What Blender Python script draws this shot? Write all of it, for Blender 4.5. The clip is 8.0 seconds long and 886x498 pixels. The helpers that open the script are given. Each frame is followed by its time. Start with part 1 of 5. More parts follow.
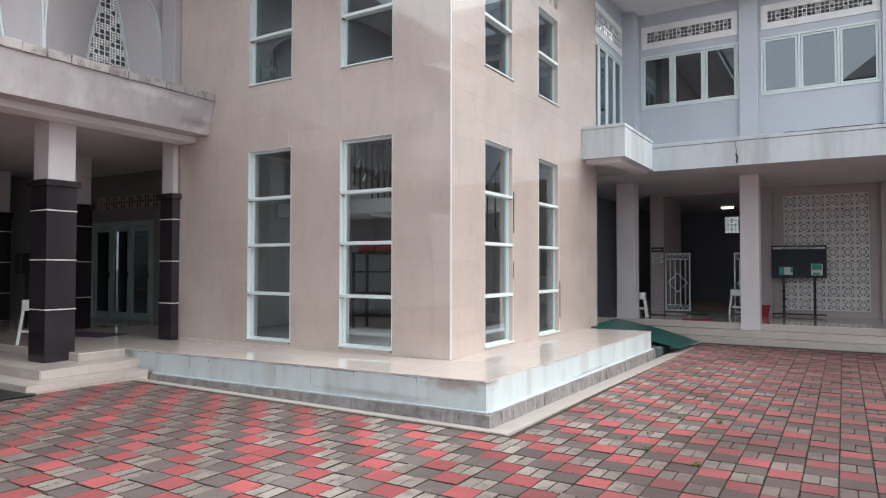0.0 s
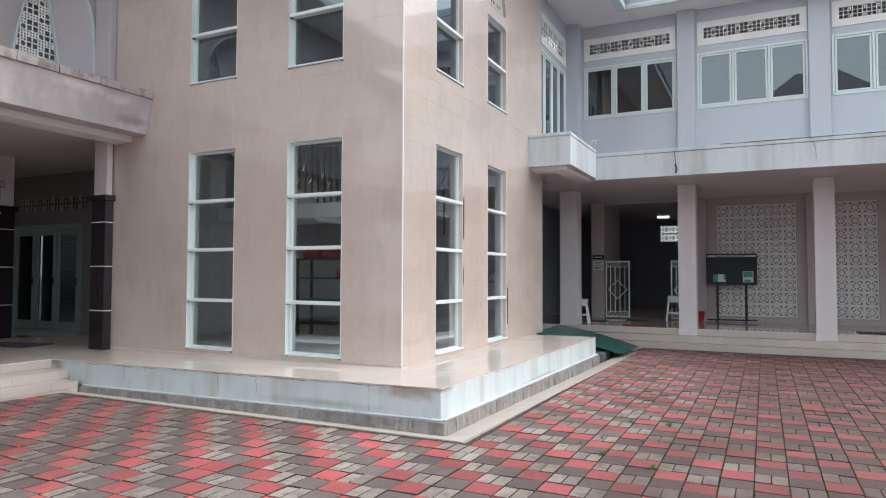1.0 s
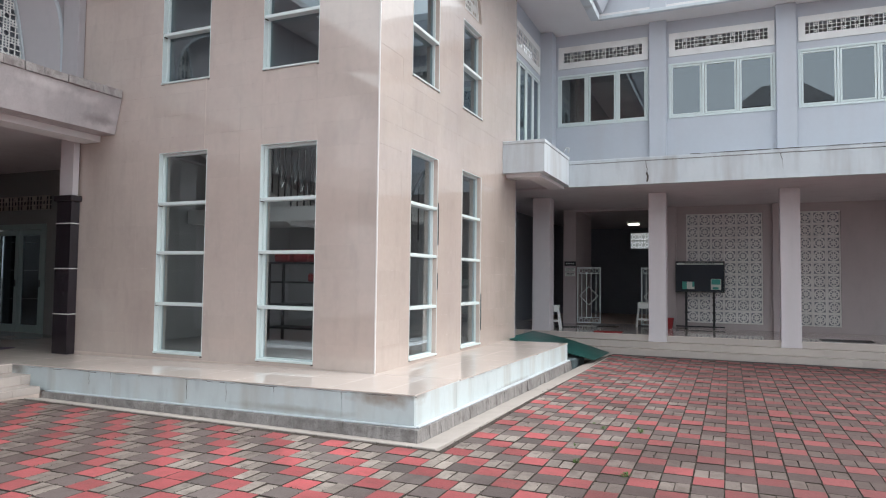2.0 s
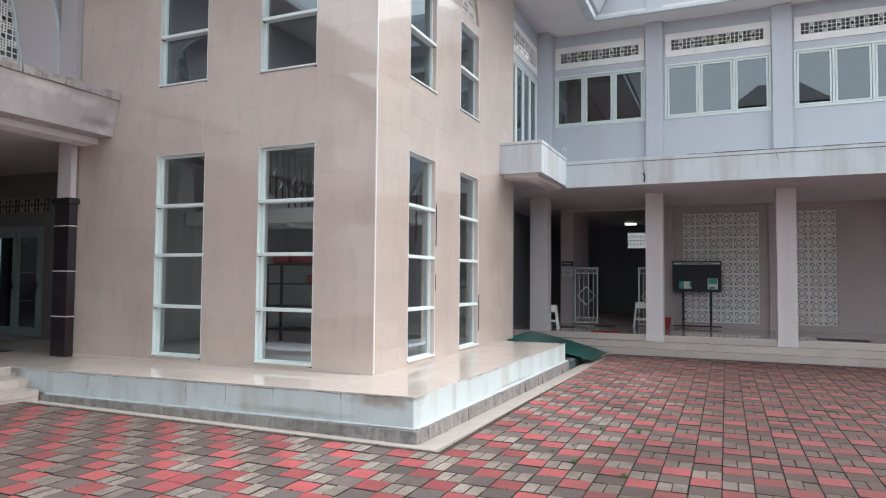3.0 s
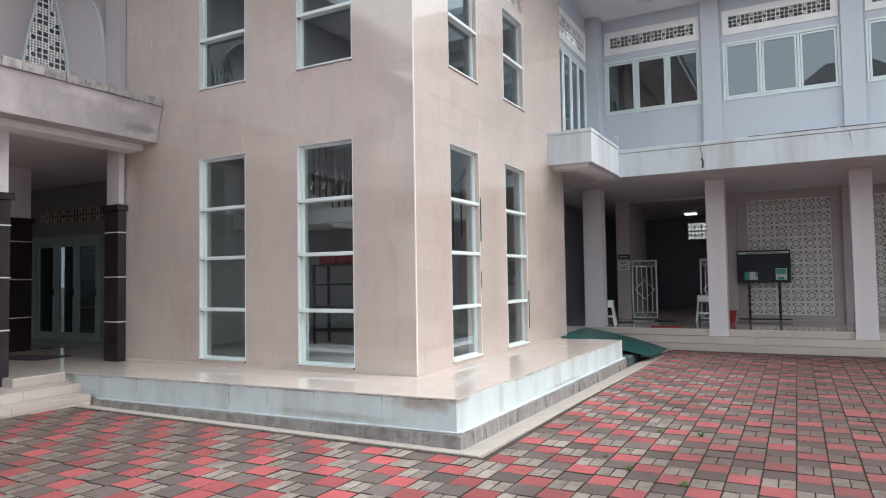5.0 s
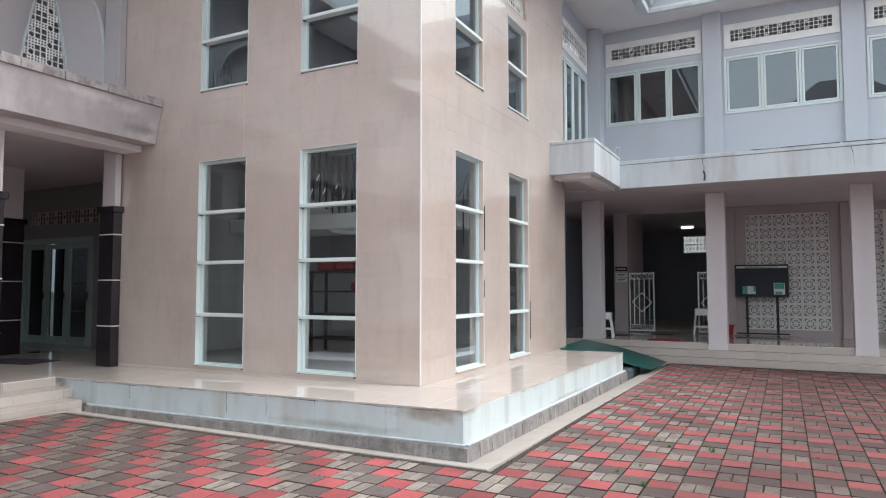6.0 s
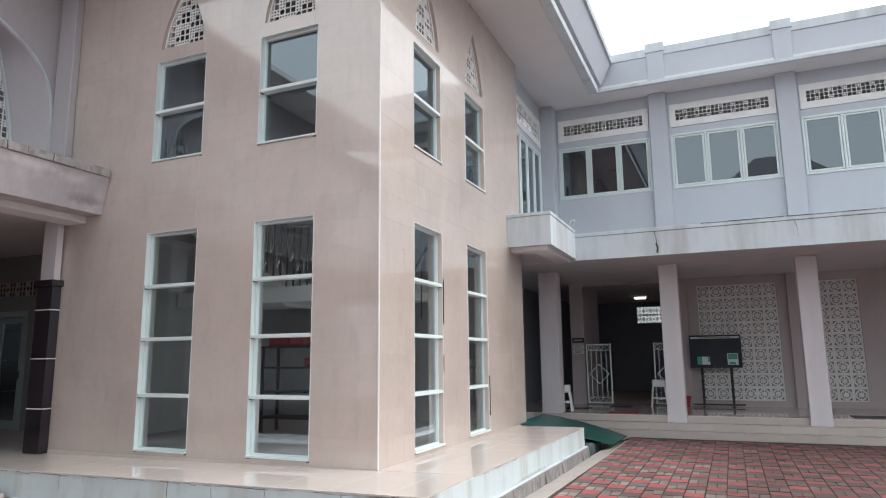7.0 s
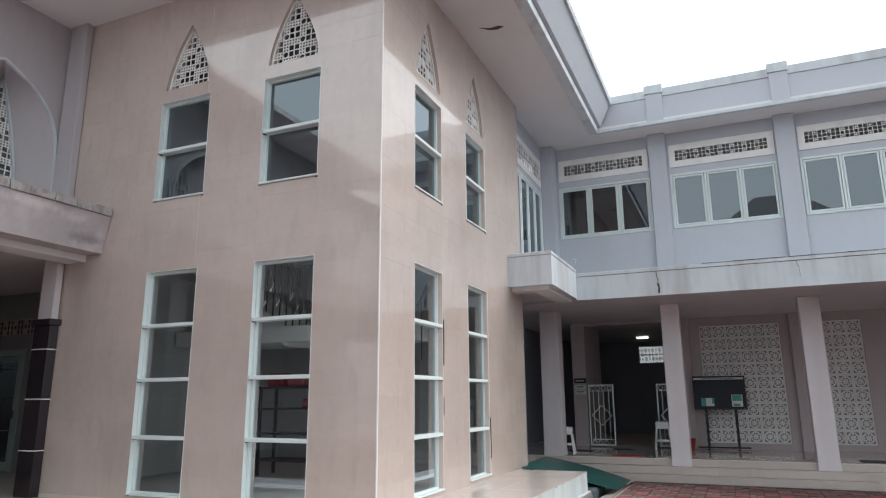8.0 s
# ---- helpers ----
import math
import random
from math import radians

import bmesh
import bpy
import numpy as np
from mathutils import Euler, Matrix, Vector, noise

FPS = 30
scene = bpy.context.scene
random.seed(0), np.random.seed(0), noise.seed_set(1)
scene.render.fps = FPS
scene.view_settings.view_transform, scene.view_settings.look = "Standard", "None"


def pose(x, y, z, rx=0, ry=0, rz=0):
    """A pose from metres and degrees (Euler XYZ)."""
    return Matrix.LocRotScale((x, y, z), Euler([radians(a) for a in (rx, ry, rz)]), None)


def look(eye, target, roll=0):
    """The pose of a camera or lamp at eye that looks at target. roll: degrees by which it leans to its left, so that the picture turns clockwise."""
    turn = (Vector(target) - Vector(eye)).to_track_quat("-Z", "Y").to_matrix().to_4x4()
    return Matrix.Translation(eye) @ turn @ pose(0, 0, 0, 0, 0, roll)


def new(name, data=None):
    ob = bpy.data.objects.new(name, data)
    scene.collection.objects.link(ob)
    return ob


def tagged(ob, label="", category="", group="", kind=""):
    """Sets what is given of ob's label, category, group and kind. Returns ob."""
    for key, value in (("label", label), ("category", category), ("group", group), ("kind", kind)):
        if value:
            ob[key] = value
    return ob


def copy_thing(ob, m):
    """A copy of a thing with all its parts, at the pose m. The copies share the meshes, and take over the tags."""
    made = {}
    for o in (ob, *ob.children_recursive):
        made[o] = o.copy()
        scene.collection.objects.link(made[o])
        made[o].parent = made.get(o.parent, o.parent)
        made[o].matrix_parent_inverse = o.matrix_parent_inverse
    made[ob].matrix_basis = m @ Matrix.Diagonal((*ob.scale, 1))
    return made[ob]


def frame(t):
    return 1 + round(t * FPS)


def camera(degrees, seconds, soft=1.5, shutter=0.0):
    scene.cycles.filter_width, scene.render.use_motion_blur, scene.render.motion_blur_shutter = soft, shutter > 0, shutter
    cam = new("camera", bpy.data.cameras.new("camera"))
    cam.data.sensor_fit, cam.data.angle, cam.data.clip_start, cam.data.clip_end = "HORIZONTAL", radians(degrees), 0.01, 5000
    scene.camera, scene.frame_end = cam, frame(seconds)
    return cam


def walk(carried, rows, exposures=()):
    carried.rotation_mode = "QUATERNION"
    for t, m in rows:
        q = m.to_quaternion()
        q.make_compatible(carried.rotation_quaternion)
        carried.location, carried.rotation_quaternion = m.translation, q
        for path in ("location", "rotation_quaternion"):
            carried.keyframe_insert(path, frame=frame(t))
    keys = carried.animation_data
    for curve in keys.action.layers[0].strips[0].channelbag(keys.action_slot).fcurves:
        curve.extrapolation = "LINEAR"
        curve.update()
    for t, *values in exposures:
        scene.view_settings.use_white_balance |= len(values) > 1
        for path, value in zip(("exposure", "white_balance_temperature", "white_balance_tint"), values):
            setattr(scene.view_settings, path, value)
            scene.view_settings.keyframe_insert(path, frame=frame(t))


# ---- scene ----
# ================= camera =================
cam = camera(67.98, 8.0, soft=1.1)
PATH = [
    (0, (3.992, -6.721, 1.451), (2.951, -5.014, 1.506), 0.1),
    (0.5, (3.894, -6.712, 1.409), (2.904, -4.975, 1.47), 0.4),
    (1, (3.806, -6.705, 1.421), (2.929, -4.909, 1.501), 0.2),
    (1.5, (3.768, -6.692, 1.429), (2.959, -4.865, 1.52), 0.9),
    (3, (3.767, -6.733, 1.466), (2.976, -4.898, 1.558), 0.5),
    (3.5, (3.757, -6.689, 1.462), (2.909, -4.879, 1.54), -0.2),
    (4, (3.767, -6.532, 1.472), (2.864, -4.749, 1.549), -0.9),
    (4.5, (3.8, -6.416, 1.461), (2.854, -4.656, 1.545), -1.0),
    (6, (3.566, -6.335, 1.421), (2.647, -4.563, 1.54), -0.0),
    (6.5, (3.441, -6.253, 1.453), (2.611, -4.451, 1.703), 0.3),
    (7, (3.447, -6.224, 1.479), (2.665, -4.413, 1.809), -0.6),
    (7.5, (3.498, -6.205, 1.516), (2.71, -4.412, 1.921), -1.0),
    (8, (3.443, -6.2, 1.522), (2.668, -4.41, 1.963), -0.4),
]
walk(cam, [(t, look(eye, target, roll)) for t, eye, target, roll in PATH],
     ((0.0, 0.0), (6.0, 0.03), (6.5, 0.08), (7.0, -0.06), (8.0, -0.24)))

# ================= sky and sun: a white overcast afternoon =================
SUN_UP, SUN_ROUND = 46, 79
world = bpy.data.worlds.new("overcast_sky")
scene.world = world
world.use_nodes = True
wn, wl = world.node_tree.nodes, world.node_tree.links
sky = wn.new("ShaderNodeTexSky")
sky.sky_type, sky.sun_disc = "NISHITA", False
sky.sun_elevation, sky.sun_rotation = radians(SUN_UP), radians(SUN_ROUND)
sky.dust_density, sky.air_density = 4.0, 1.0
veil = wn.new("ShaderNodeMix")
veil.data_type = "RGBA"
veil.inputs[0].default_value = 0.86
veil.inputs[7].default_value = (9.7, 10.45, 10.9, 1)
wl.new(sky.outputs[0], veil.inputs[6])
wl.new(veil.outputs[2], wn["Background"].inputs[0])
wn["Background"].inputs[1].default_value = 0.169
sun = new("sun", bpy.data.lights.new("sun", "SUN"))
sun.data.energy, sun.data.angle, sun.data.color = 2.7, radians(40), (1.0, 0.985, 0.955)
sun.matrix_world = look((13.65, 2.65, 14.4), (0, 0, 0))


def window_light(name, w, h, at, watts):
    """Stands in for the sky's light in a window opening."""
    lamp_data = bpy.data.lights.new(name, "AREA")
    lamp_data.shape, lamp_data.size, lamp_data.size_y, lamp_data.energy, lamp_data.color = "RECTANGLE", w, h, watts, (0.93, 0.97, 1.0)
    new(name, lamp_data).matrix_world = at


window_light("window_daylight", 0.7, 2.5, look((-1.28, 0.23, 1.8), (-1.28, 2.0, 1.6)), 13)
window_light("window_daylight", 0.7, 2.5, look((-0.23, 1.30, 1.8), (-2.0, 1.30, 1.6)), 12)
window_light("window_daylight", 6.5, 1.1, look((3.6, 8.33, 5.5), (3.6, 10.0, 5.3)), 5)

# ================= materials =================
def material(name, base, rough=0.6, vary=0.10, scale=3.0, stain=0.0, stain_color=(0.2, 0.18, 0.16), bump=0.0,
             bump_scale=60.0, metal=0.0, coat=0.0, per_object=0.0, per_island=0.0, streak=False, ior=1.5, grime_shade=0.0, smear=0.0, speck=0.0, blots=()):
    """A surface with variation at two scales, stains or run-down streaks, grain and small relief."""
    m = bpy.data.materials.new(name)
    m.use_nodes = True
    n, l = m.node_tree.nodes, m.node_tree.links
    b = n["Principled BSDF"]
    geo = n.new("ShaderNodeNewGeometry")
    pos = geo.outputs["Position"]

    def tex(sc, detail=4.0, vec=pos):
        t = n.new("ShaderNodeTexNoise")
        t.inputs["Scale"].default_value, t.inputs["Detail"].default_value = sc, detail
        l.new(vec, t.inputs["Vector"])
        return t.outputs[0]

    def math_node(op, a, c):
        k = n.new("ShaderNodeMath")
        k.operation = op
        for i, s in enumerate((a, c)):
            if isinstance(s, (int, float)):
                k.inputs[i].default_value = s
            else:
                l.new(s, k.inputs[i])
        return k.outputs[0]

    big, fine = tex(scale), tex(scale * 14, 6.0)
    amount = math_node("ADD", math_node("MULTIPLY", big, 0.65), math_node("MULTIPLY", fine, 0.35))
    if per_object:
        info = n.new("ShaderNodeObjectInfo")
        amount = math_node("ADD", amount, math_node("MULTIPLY", math_node("SUBTRACT", info.outputs["Random"], 0.5), per_object))
    if per_island:
        amount = math_node("ADD", amount, math_node("MULTIPLY", math_node("SUBTRACT", geo.outputs["Random Per Island"], 0.5), per_island))
    ramp = n.new("ShaderNodeMapRange")
    ramp.inputs[1].default_value, ramp.inputs[2].default_value = 0.2, 0.8
    ramp.inputs[3].default_value, ramp.inputs[4].default_value = 1 - vary, 1 + vary
    ramp.clamp = False
    l.new(amount, ramp.inputs[0])
    mul = n.new("ShaderNodeVectorMath")
    mul.operation = "SCALE"
    mul.inputs[0].default_value = base
    l.new(ramp.outputs[0], mul.inputs["Scale"])
    color = mul.outputs[0]
    if stain:
        vec = pos
        if streak:
            stretch = n.new("ShaderNodeMapping")
            stretch.inputs["Scale"].default_value = (1, 1, 0.12)
            l.new(pos, stretch.inputs["Vector"])
            vec = stretch.outputs[0]
        s = tex(scale * (2.2 if streak else 0.8), 7.0, vec)
        r = n.new("ShaderNodeMapRange")
        r.inputs[1].default_value, r.inputs[2].default_value, r.inputs[4].default_value = 0.50, 0.72, stain
        l.new(s, r.inputs[0])
        mix = n.new("ShaderNodeMix")
        mix.data_type = "RGBA"
        mix.inputs[7].default_value = (*stain_color, 1)
        l.new(r.outputs[0], mix.inputs[0])
        l.new(color, mix.inputs[6])
        color = mix.outputs[2]
    def overlay(color_in, mask, tone):
        k = n.new("ShaderNodeMix")
        k.data_type = "RGBA"
        k.inputs[7].default_value = (*tone, 1)
        l.new(mask, k.inputs[0])
        l.new(color_in, k.inputs[6])
        return k.outputs[2]

    def above(value, lo, hi, top):
        k = n.new("ShaderNodeMapRange")
        k.inputs[1].default_value, k.inputs[2].default_value, k.inputs[4].default_value = lo, hi, top
        l.new(value, k.inputs[0])
        return k.outputs[0]

    if smear:
        # short wiped smears of dried dirt, longer than wide, and faint wide clouds
        for sx, sz, lo, share in ((7.5, 2.2, 0.54, 1.0), (2.6, 0.9, 0.48, 0.6)):
            st = n.new("ShaderNodeMapping")
            st.inputs["Scale"].default_value = (sx, sx, sz)
            st.inputs["Location"].default_value = (sx, sz, lo)
            l.new(pos, st.inputs["Vector"])
            color = overlay(color, above(tex(1.0, 3.0, st.outputs[0]), lo, lo + 0.17, smear * share), (base[0] * 0.70, base[1] * 0.71, base[2] * 0.73))
    for px, py, pz, sx, sz, tone, share in blots:
        # a single brown water stain, ragged at its edge
        st = n.new("ShaderNodeVectorMath")
        st.operation = "SUBTRACT"
        st.inputs[1].default_value = (px, py, pz)
        l.new(pos, st.inputs[0])
        sq = n.new("ShaderNodeVectorMath")
        sq.operation = "MULTIPLY"
        sq.inputs[1].default_value = (1 / sx, 1 / sx, 1 / sz)
        l.new(st.outputs[0], sq.inputs[0])
        ln = n.new("ShaderNodeVectorMath")
        ln.operation = "LENGTH"
        l.new(sq.outputs[0], ln.inputs[0])
        ragged = math_node("ADD", math_node("SUBTRACT", 1.0, ln.outputs["Value"]), math_node("MULTIPLY", math_node("SUBTRACT", tex(9.0, 5.0), 0.5), 1.3))
        color = overlay(color, above(ragged, 0.0, 0.8, share), tone)
    if speck:
        # pits and crumbs of the rough surface
        color = overlay(color, above(tex(75.0, 3.0), 0.56, 0.68, speck), (0.05, 0.04, 0.038))
        color = overlay(color, above(tex(9.0, 5.0), 0.50, 0.72, speck * 1.3), (0.07, 0.055, 0.05))
    if grime_shade:
        # dusty drift that lies over the trafficked east side of the court
        xyz = n.new("ShaderNodeSeparateXYZ")
        l.new(pos, xyz.inputs[0])
        drift = n.new("ShaderNodeMapRange")
        drift.inputs[1].default_value, drift.inputs[2].default_value = 1.0, 4.0
        l.new(math_node("ADD", xyz.outputs[0], math_node("MULTIPLY", math_node("SUBTRACT", tex(0.9, 5.0), 0.5), 5.0)), drift.inputs[0])
        veil_mix = n.new("ShaderNodeMix")
        veil_mix.data_type = "RGBA"
        veil_mix.inputs[7].default_value = (0.066, 0.037, 0.034, 1)
        # same tone also darkens the west side, imitating the weaker light there
        west_shade = n.new("ShaderNodeMapRange")
        west_shade.inputs[1].default_value, west_shade.inputs[2].default_value = 0.9, -1.3
        l.new(math_node("ADD", xyz.outputs[0], math_node("MULTIPLY", math_node("SUBTRACT", tex(1.3, 5.0), 0.5), 3.0)), west_shade.inputs[0])
        l.new(math_node("MULTIPLY", math_node("MAXIMUM", drift.outputs[0], math_node("MULTIPLY", west_shade.outputs[0], 0.65)), grime_shade), veil_mix.inputs[0])
        l.new(color, veil_mix.inputs[6])
        color = veil_mix.outputs[2]
    l.new(color, b.inputs["Base Color"])
    rr = n.new("ShaderNodeMapRange")
    rr.inputs[3].default_value, rr.inputs[4].default_value = max(0.02, rough * 0.8), min(1.0, rough * 1.2)
    l.new(big, rr.inputs[0])
    l.new(rr.outputs[0], b.inputs["Roughness"])
    b.inputs["Metallic"].default_value, b.inputs["IOR"].default_value = metal, ior
    b.inputs["Coat Weight"].default_value = coat
    if bump:
        bp = n.new("ShaderNodeBump")
        bp.inputs["Strength"].default_value, bp.inputs["Distance"].default_value = bump, 0.01
        l.new(tex(bump_scale, 5.0), bp.inputs["Height"])
        l.new(bp.outputs[0], b.inputs["Normal"])
    return m


def glass_material(name, tint, rough=0.0, base_gloss=0.05):
    m = bpy.data.materials.new(name)
    m.use_nodes = True
    n, l = m.node_tree.nodes, m.node_tree.links
    n.remove(n["Principled BSDF"])
    see, gloss, mix, edge, power, scale_up = (n.new("ShaderNode" + k) for k in ("BsdfTransparent", "BsdfGlossy", "MixShader", "LayerWeight", "Math", "Math"))
    see.inputs[0].default_value = (*tint, 1)
    gloss.inputs["Roughness"].default_value = rough
    gloss.inputs["Color"].default_value = (0.82, 0.90, 0.96, 1)
    edge.inputs[0].default_value = 0.5
    power.operation, scale_up.operation = "POWER", "MULTIPLY_ADD"
    power.inputs[1].default_value = 4.0
    scale_up.inputs[1].default_value, scale_up.inputs[2].default_value = 0.85, base_gloss
    l.new(edge.outputs["Facing"], power.inputs[0])
    l.new(power.outputs[0], scale_up.inputs[0])
    l.new(scale_up.outputs[0], mix.inputs[0])
    l.new(see.outputs[0], mix.inputs[1])
    l.new(gloss.outputs[0], mix.inputs[2])
    l.new(mix.outputs[0], n["Material Output"].inputs[0])
    return m


def glow(name, color, strength):
    m = material(name, color, 0.4)
    b = m.node_tree.nodes["Principled BSDF"]
    b.inputs["Emission Color"].default_value, b.inputs["Emission Strength"].default_value = (*color, 1), strength
    return m


TAN = material("tan_facade_tile", (0.555, 0.470, 0.425), 0.20, 0.10, 0.9, 0.30, (0.39, 0.31, 0.285), per_object=0.14, smear=0.20, coat=1.0, ior=1.6)
TAN.node_tree.nodes["Principled BSDF"].inputs["Coat IOR"].default_value = 1.8
GROUT = material("pale_grout", (0.58, 0.49, 0.44), 0.8, 0.1, 8, 0.3, (0.35, 0.3, 0.27))
LILAC_PAINT = material("lilac_grey_wall_paint", (0.46, 0.435, 0.455), 0.7, 0.05, 1.0, 0.25, (0.38, 0.35, 0.37), smear=0.15, bump=0.08, streak=True)
# mauve version of the column paint, darkened for the depth of the far porch
BACK_PAINT = material("shaded_mauve_porch_paint", (0.45, 0.40, 0.405), 0.75, 0.06, 1.0, 0.25, (0.36, 0.31, 0.31), smear=0.15, bump=0.08)
# grey-green with the porch's shade put into the colour
PORCH_GREY = material("grey_green_porch_shade_paint", (0.19, 0.197, 0.19), 0.7, 0.06, 1.0, 0.2, (0.2, 0.2, 0.19))
GREY_PAINT = material("pale_grey_wall_paint", (0.515, 0.547, 0.605), 0.7, 0.05, 1.0, 0.25, (0.47, 0.45, 0.47), bump=0.08, streak=True)
PINK_PAINT = material("pinkish_grey_paint", (0.62, 0.585, 0.605), 0.7, 0.05, 1.0, 0.25, (0.43, 0.38, 0.39), bump=0.08, streak=True)
WHITE_PAINT = material("weathered_white_paint", (0.59, 0.64, 0.68), 0.65, 0.06, 1.5, 0.7, (0.40, 0.395, 0.40), smear=0.22, bump=0.15, streak=True)
TERRACE_PAINT = material("pale_blue_white_paint", (0.565, 0.63, 0.645), 0.75, 0.07, 1.3, 0.7, (0.42, 0.40, 0.36), smear=0.36, blots=((0.72, -1.095, 0.30, 0.42, 0.10, (0.28, 0.21, 0.16), 0.75), (-4.6, -1.095, 0.26, 0.20, 0.16, (0.20, 0.17, 0.15), 0.8), (-0.35, -1.095, 0.10, 0.9, 0.05, (0.26, 0.23, 0.20), 0.5), (1.08, 1.9, 0.07, 0.8, 0.04, (0.24, 0.22, 0.2), 0.5), (1.055, -1.0, 0.33, 0.25, 0.05, (0.26, 0.22, 0.19), 0.6)), bump=0.1, streak=True)
FASCIA = material("stained_fascia_plaster", (0.455, 0.42, 0.43), 0.7, 0.16, 2.6, 0.85, (0.62, 0.58, 0.59), bump=0.25, bump_scale=30, smear=0.3, blots=((-4.22, -0.3, 3.62, 0.35, 0.10, (0.22, 0.19, 0.19), 0.7), (-4.22, -1.1, 3.9, 0.5, 0.09, (0.68, 0.64, 0.64), 0.7), (-4.22, -0.5, 3.85, 0.3, 0.10, (0.66, 0.62, 0.62), 0.6)))
CAP = material("mossy_cap_mortar", (0.46, 0.43, 0.425), 0.85, 0.25, 5, 0.9, (0.22, 0.19, 0.19), speck=0.35, bump=0.3, bump_scale=25, per_object=0.3)
SOFFIT = material("soffit_paint", (0.74, 0.725, 0.735), 0.8, 0.04, 0.8, 0.15, (0.44, 0.40, 0.40))
CREAM_TILE = material("polished_cream_floor_tile", (0.64, 0.57, 0.53), 0.07, 0.05, 2.0, 0.12, (0.5, 0.42, 0.38), per_object=0.3)
STEP_TILE = material("cream_step_tile", (0.47, 0.42, 0.39), 0.25, 0.07, 2.5, 0.3, (0.42, 0.36, 0.33), per_object=0.4)
FRAME = material("white_powder_coated_aluminium", (0.67, 0.75, 0.755), 0.35, 0.03, 3, 0.12, (0.5, 0.52, 0.52))
LATTICE = material("white_precast_lattice", (0.82, 0.82, 0.81), 0.7, 0.06, 3, 0.25, (0.5, 0.48, 0.47), per_object=0.3)
DARK_TILE = material("polished_dark_granite_tile", (0.022, 0.017, 0.022), 0.12, 0.25, 4, per_object=0.5)
WHITE_TRIM = material("white_trim", (0.75, 0.73, 0.72), 0.5, 0.05, 3)
RED = material("red_concrete_paver", (0.37, 0.080, 0.086), 0.75, 0.24,  2.2, 0.35, (0.24, 0.07, 0.066), speck=0.22, grime_shade=0.56, bump=0.5, bump_scale=90, per_object=0.8, per_island=0.8)
DARK = material("dark_grey_concrete_paver", (0.135, 0.11, 0.105), 0.8, 0.2, 2.2, 0.35, (0.10, 0.085, 0.085), speck=0.30, grime_shade=0.82, bump=0.5, bump_scale=90, per_object=0.8, per_island=0.8)
LIGHT = material("light_grey_concrete_paver", (0.345, 0.30, 0.265), 0.8, 0.16, 2.2, 0.4, (0.22, 0.19, 0.175), speck=0.42, grime_shade=0.82, bump=0.5, bump_scale=90, per_object=0.8, per_island=0.8)
BED = material("dark_joint_soil", (0.058, 0.044, 0.037), 0.95, 0.3, 10, bump=0.6)
EARTH = material("grey_concrete_yard", (0.2, 0.18, 0.17), 0.9, 0.15, 1.0, bump=0.3)
KERB = material("pale_concrete_kerb", (0.45, 0.405, 0.375), 0.85, 0.1, 4, 0.35, (0.33, 0.29, 0.27), bump=0.3)
STONE = material("grey_andesite_stone_strip", (0.25, 0.235, 0.23), 0.75, 0.35, 6, 0.8, (0.40, 0.375, 0.365), bump=0.8, bump_scale=30, streak=True, smear=0.6, speck=0.4)
# black parts, and the sheets that imitate shade behind vent lattices
BLACK = material("black_metal_and_shade", (0.02, 0.022, 0.025), 0.45, 0.2, 6)
BOARD = material("black_notice_board_cloth", (0.009, 0.015, 0.026), 0.6, 0.2, 6)
GREEN = material("green_painted_sheet", (0.012, 0.08, 0.074), 0.35, 0.2, 2, 0.3, (0.02, 0.055, 0.047))
INNER = material("interior_plaster", (0.52, 0.51, 0.51), 0.8, 0.05, 1)
# darker interior colour that carries the dimness of rooms behind openings
INNER_DARK = material("shade_toned_interior_paint", (0.27, 0.295, 0.335), 0.8, 0.1, 1)
WHITE_PLASTIC = material("white_plastic", (0.7, 0.72, 0.72), 0.4, 0.03, 4)
RED_CLOTH = material("red_fabric", (0.32, 0.03, 0.035), 0.9, 0.2, 20, bump=0.4)
PAPER = material("pale_printed_paper", (0.62, 0.68, 0.64), 0.6, 0.08, 12)
TEAL = material("teal_print", (0.06, 0.33, 0.28), 0.6, 0.2, 20)
LEAF = material("weed_leaf", (0.07, 0.13, 0.03), 0.7, 0.3, 30, per_island=0.6)
ROOF_TILE = material("dark_roof_tile", (0.17, 0.165, 0.17), 0.8, 0.2, 3, bump=0.5)
WHITE_PLASTER = material("fresh_white_plaster", (0.86, 0.86, 0.85), 0.7, 0.03, 2)
STEEL = material("brushed_steel", (0.45, 0.46, 0.47), 0.3, 0.1, 6, metal=1.0)
GLASS = glass_material("grey_window_glass", (0.76, 0.79, 0.80))
GLASS_DARK = glass_material("dark_tinted_glass", (0.42, 0.46, 0.48), 0.0, 0.15)
GLASS_TEAL = glass_material("teal_tinted_glass", (0.40, 0.48, 0.50), 0.0, 0.17)
VENT_TAN = material("tan_precast_lattice", (0.42, 0.37, 0.33), 0.8, 0.1, 4, 0.2, (0.3, 0.26, 0.24))
DOOR_PAINT = material("grey_green_door_aluminium", (0.27, 0.35, 0.345), 0.4, 0.05, 3)
LAMP = glow("lamp_diffuser", (1.0, 0.97, 0.88), 1.8)
# dirt of cracks and joints, also the shade strip under the canopy capping
CRACK = material("crack_dirt_and_gap_shade", (0.07, 0.06, 0.055), 0.9, 0.3, 20)


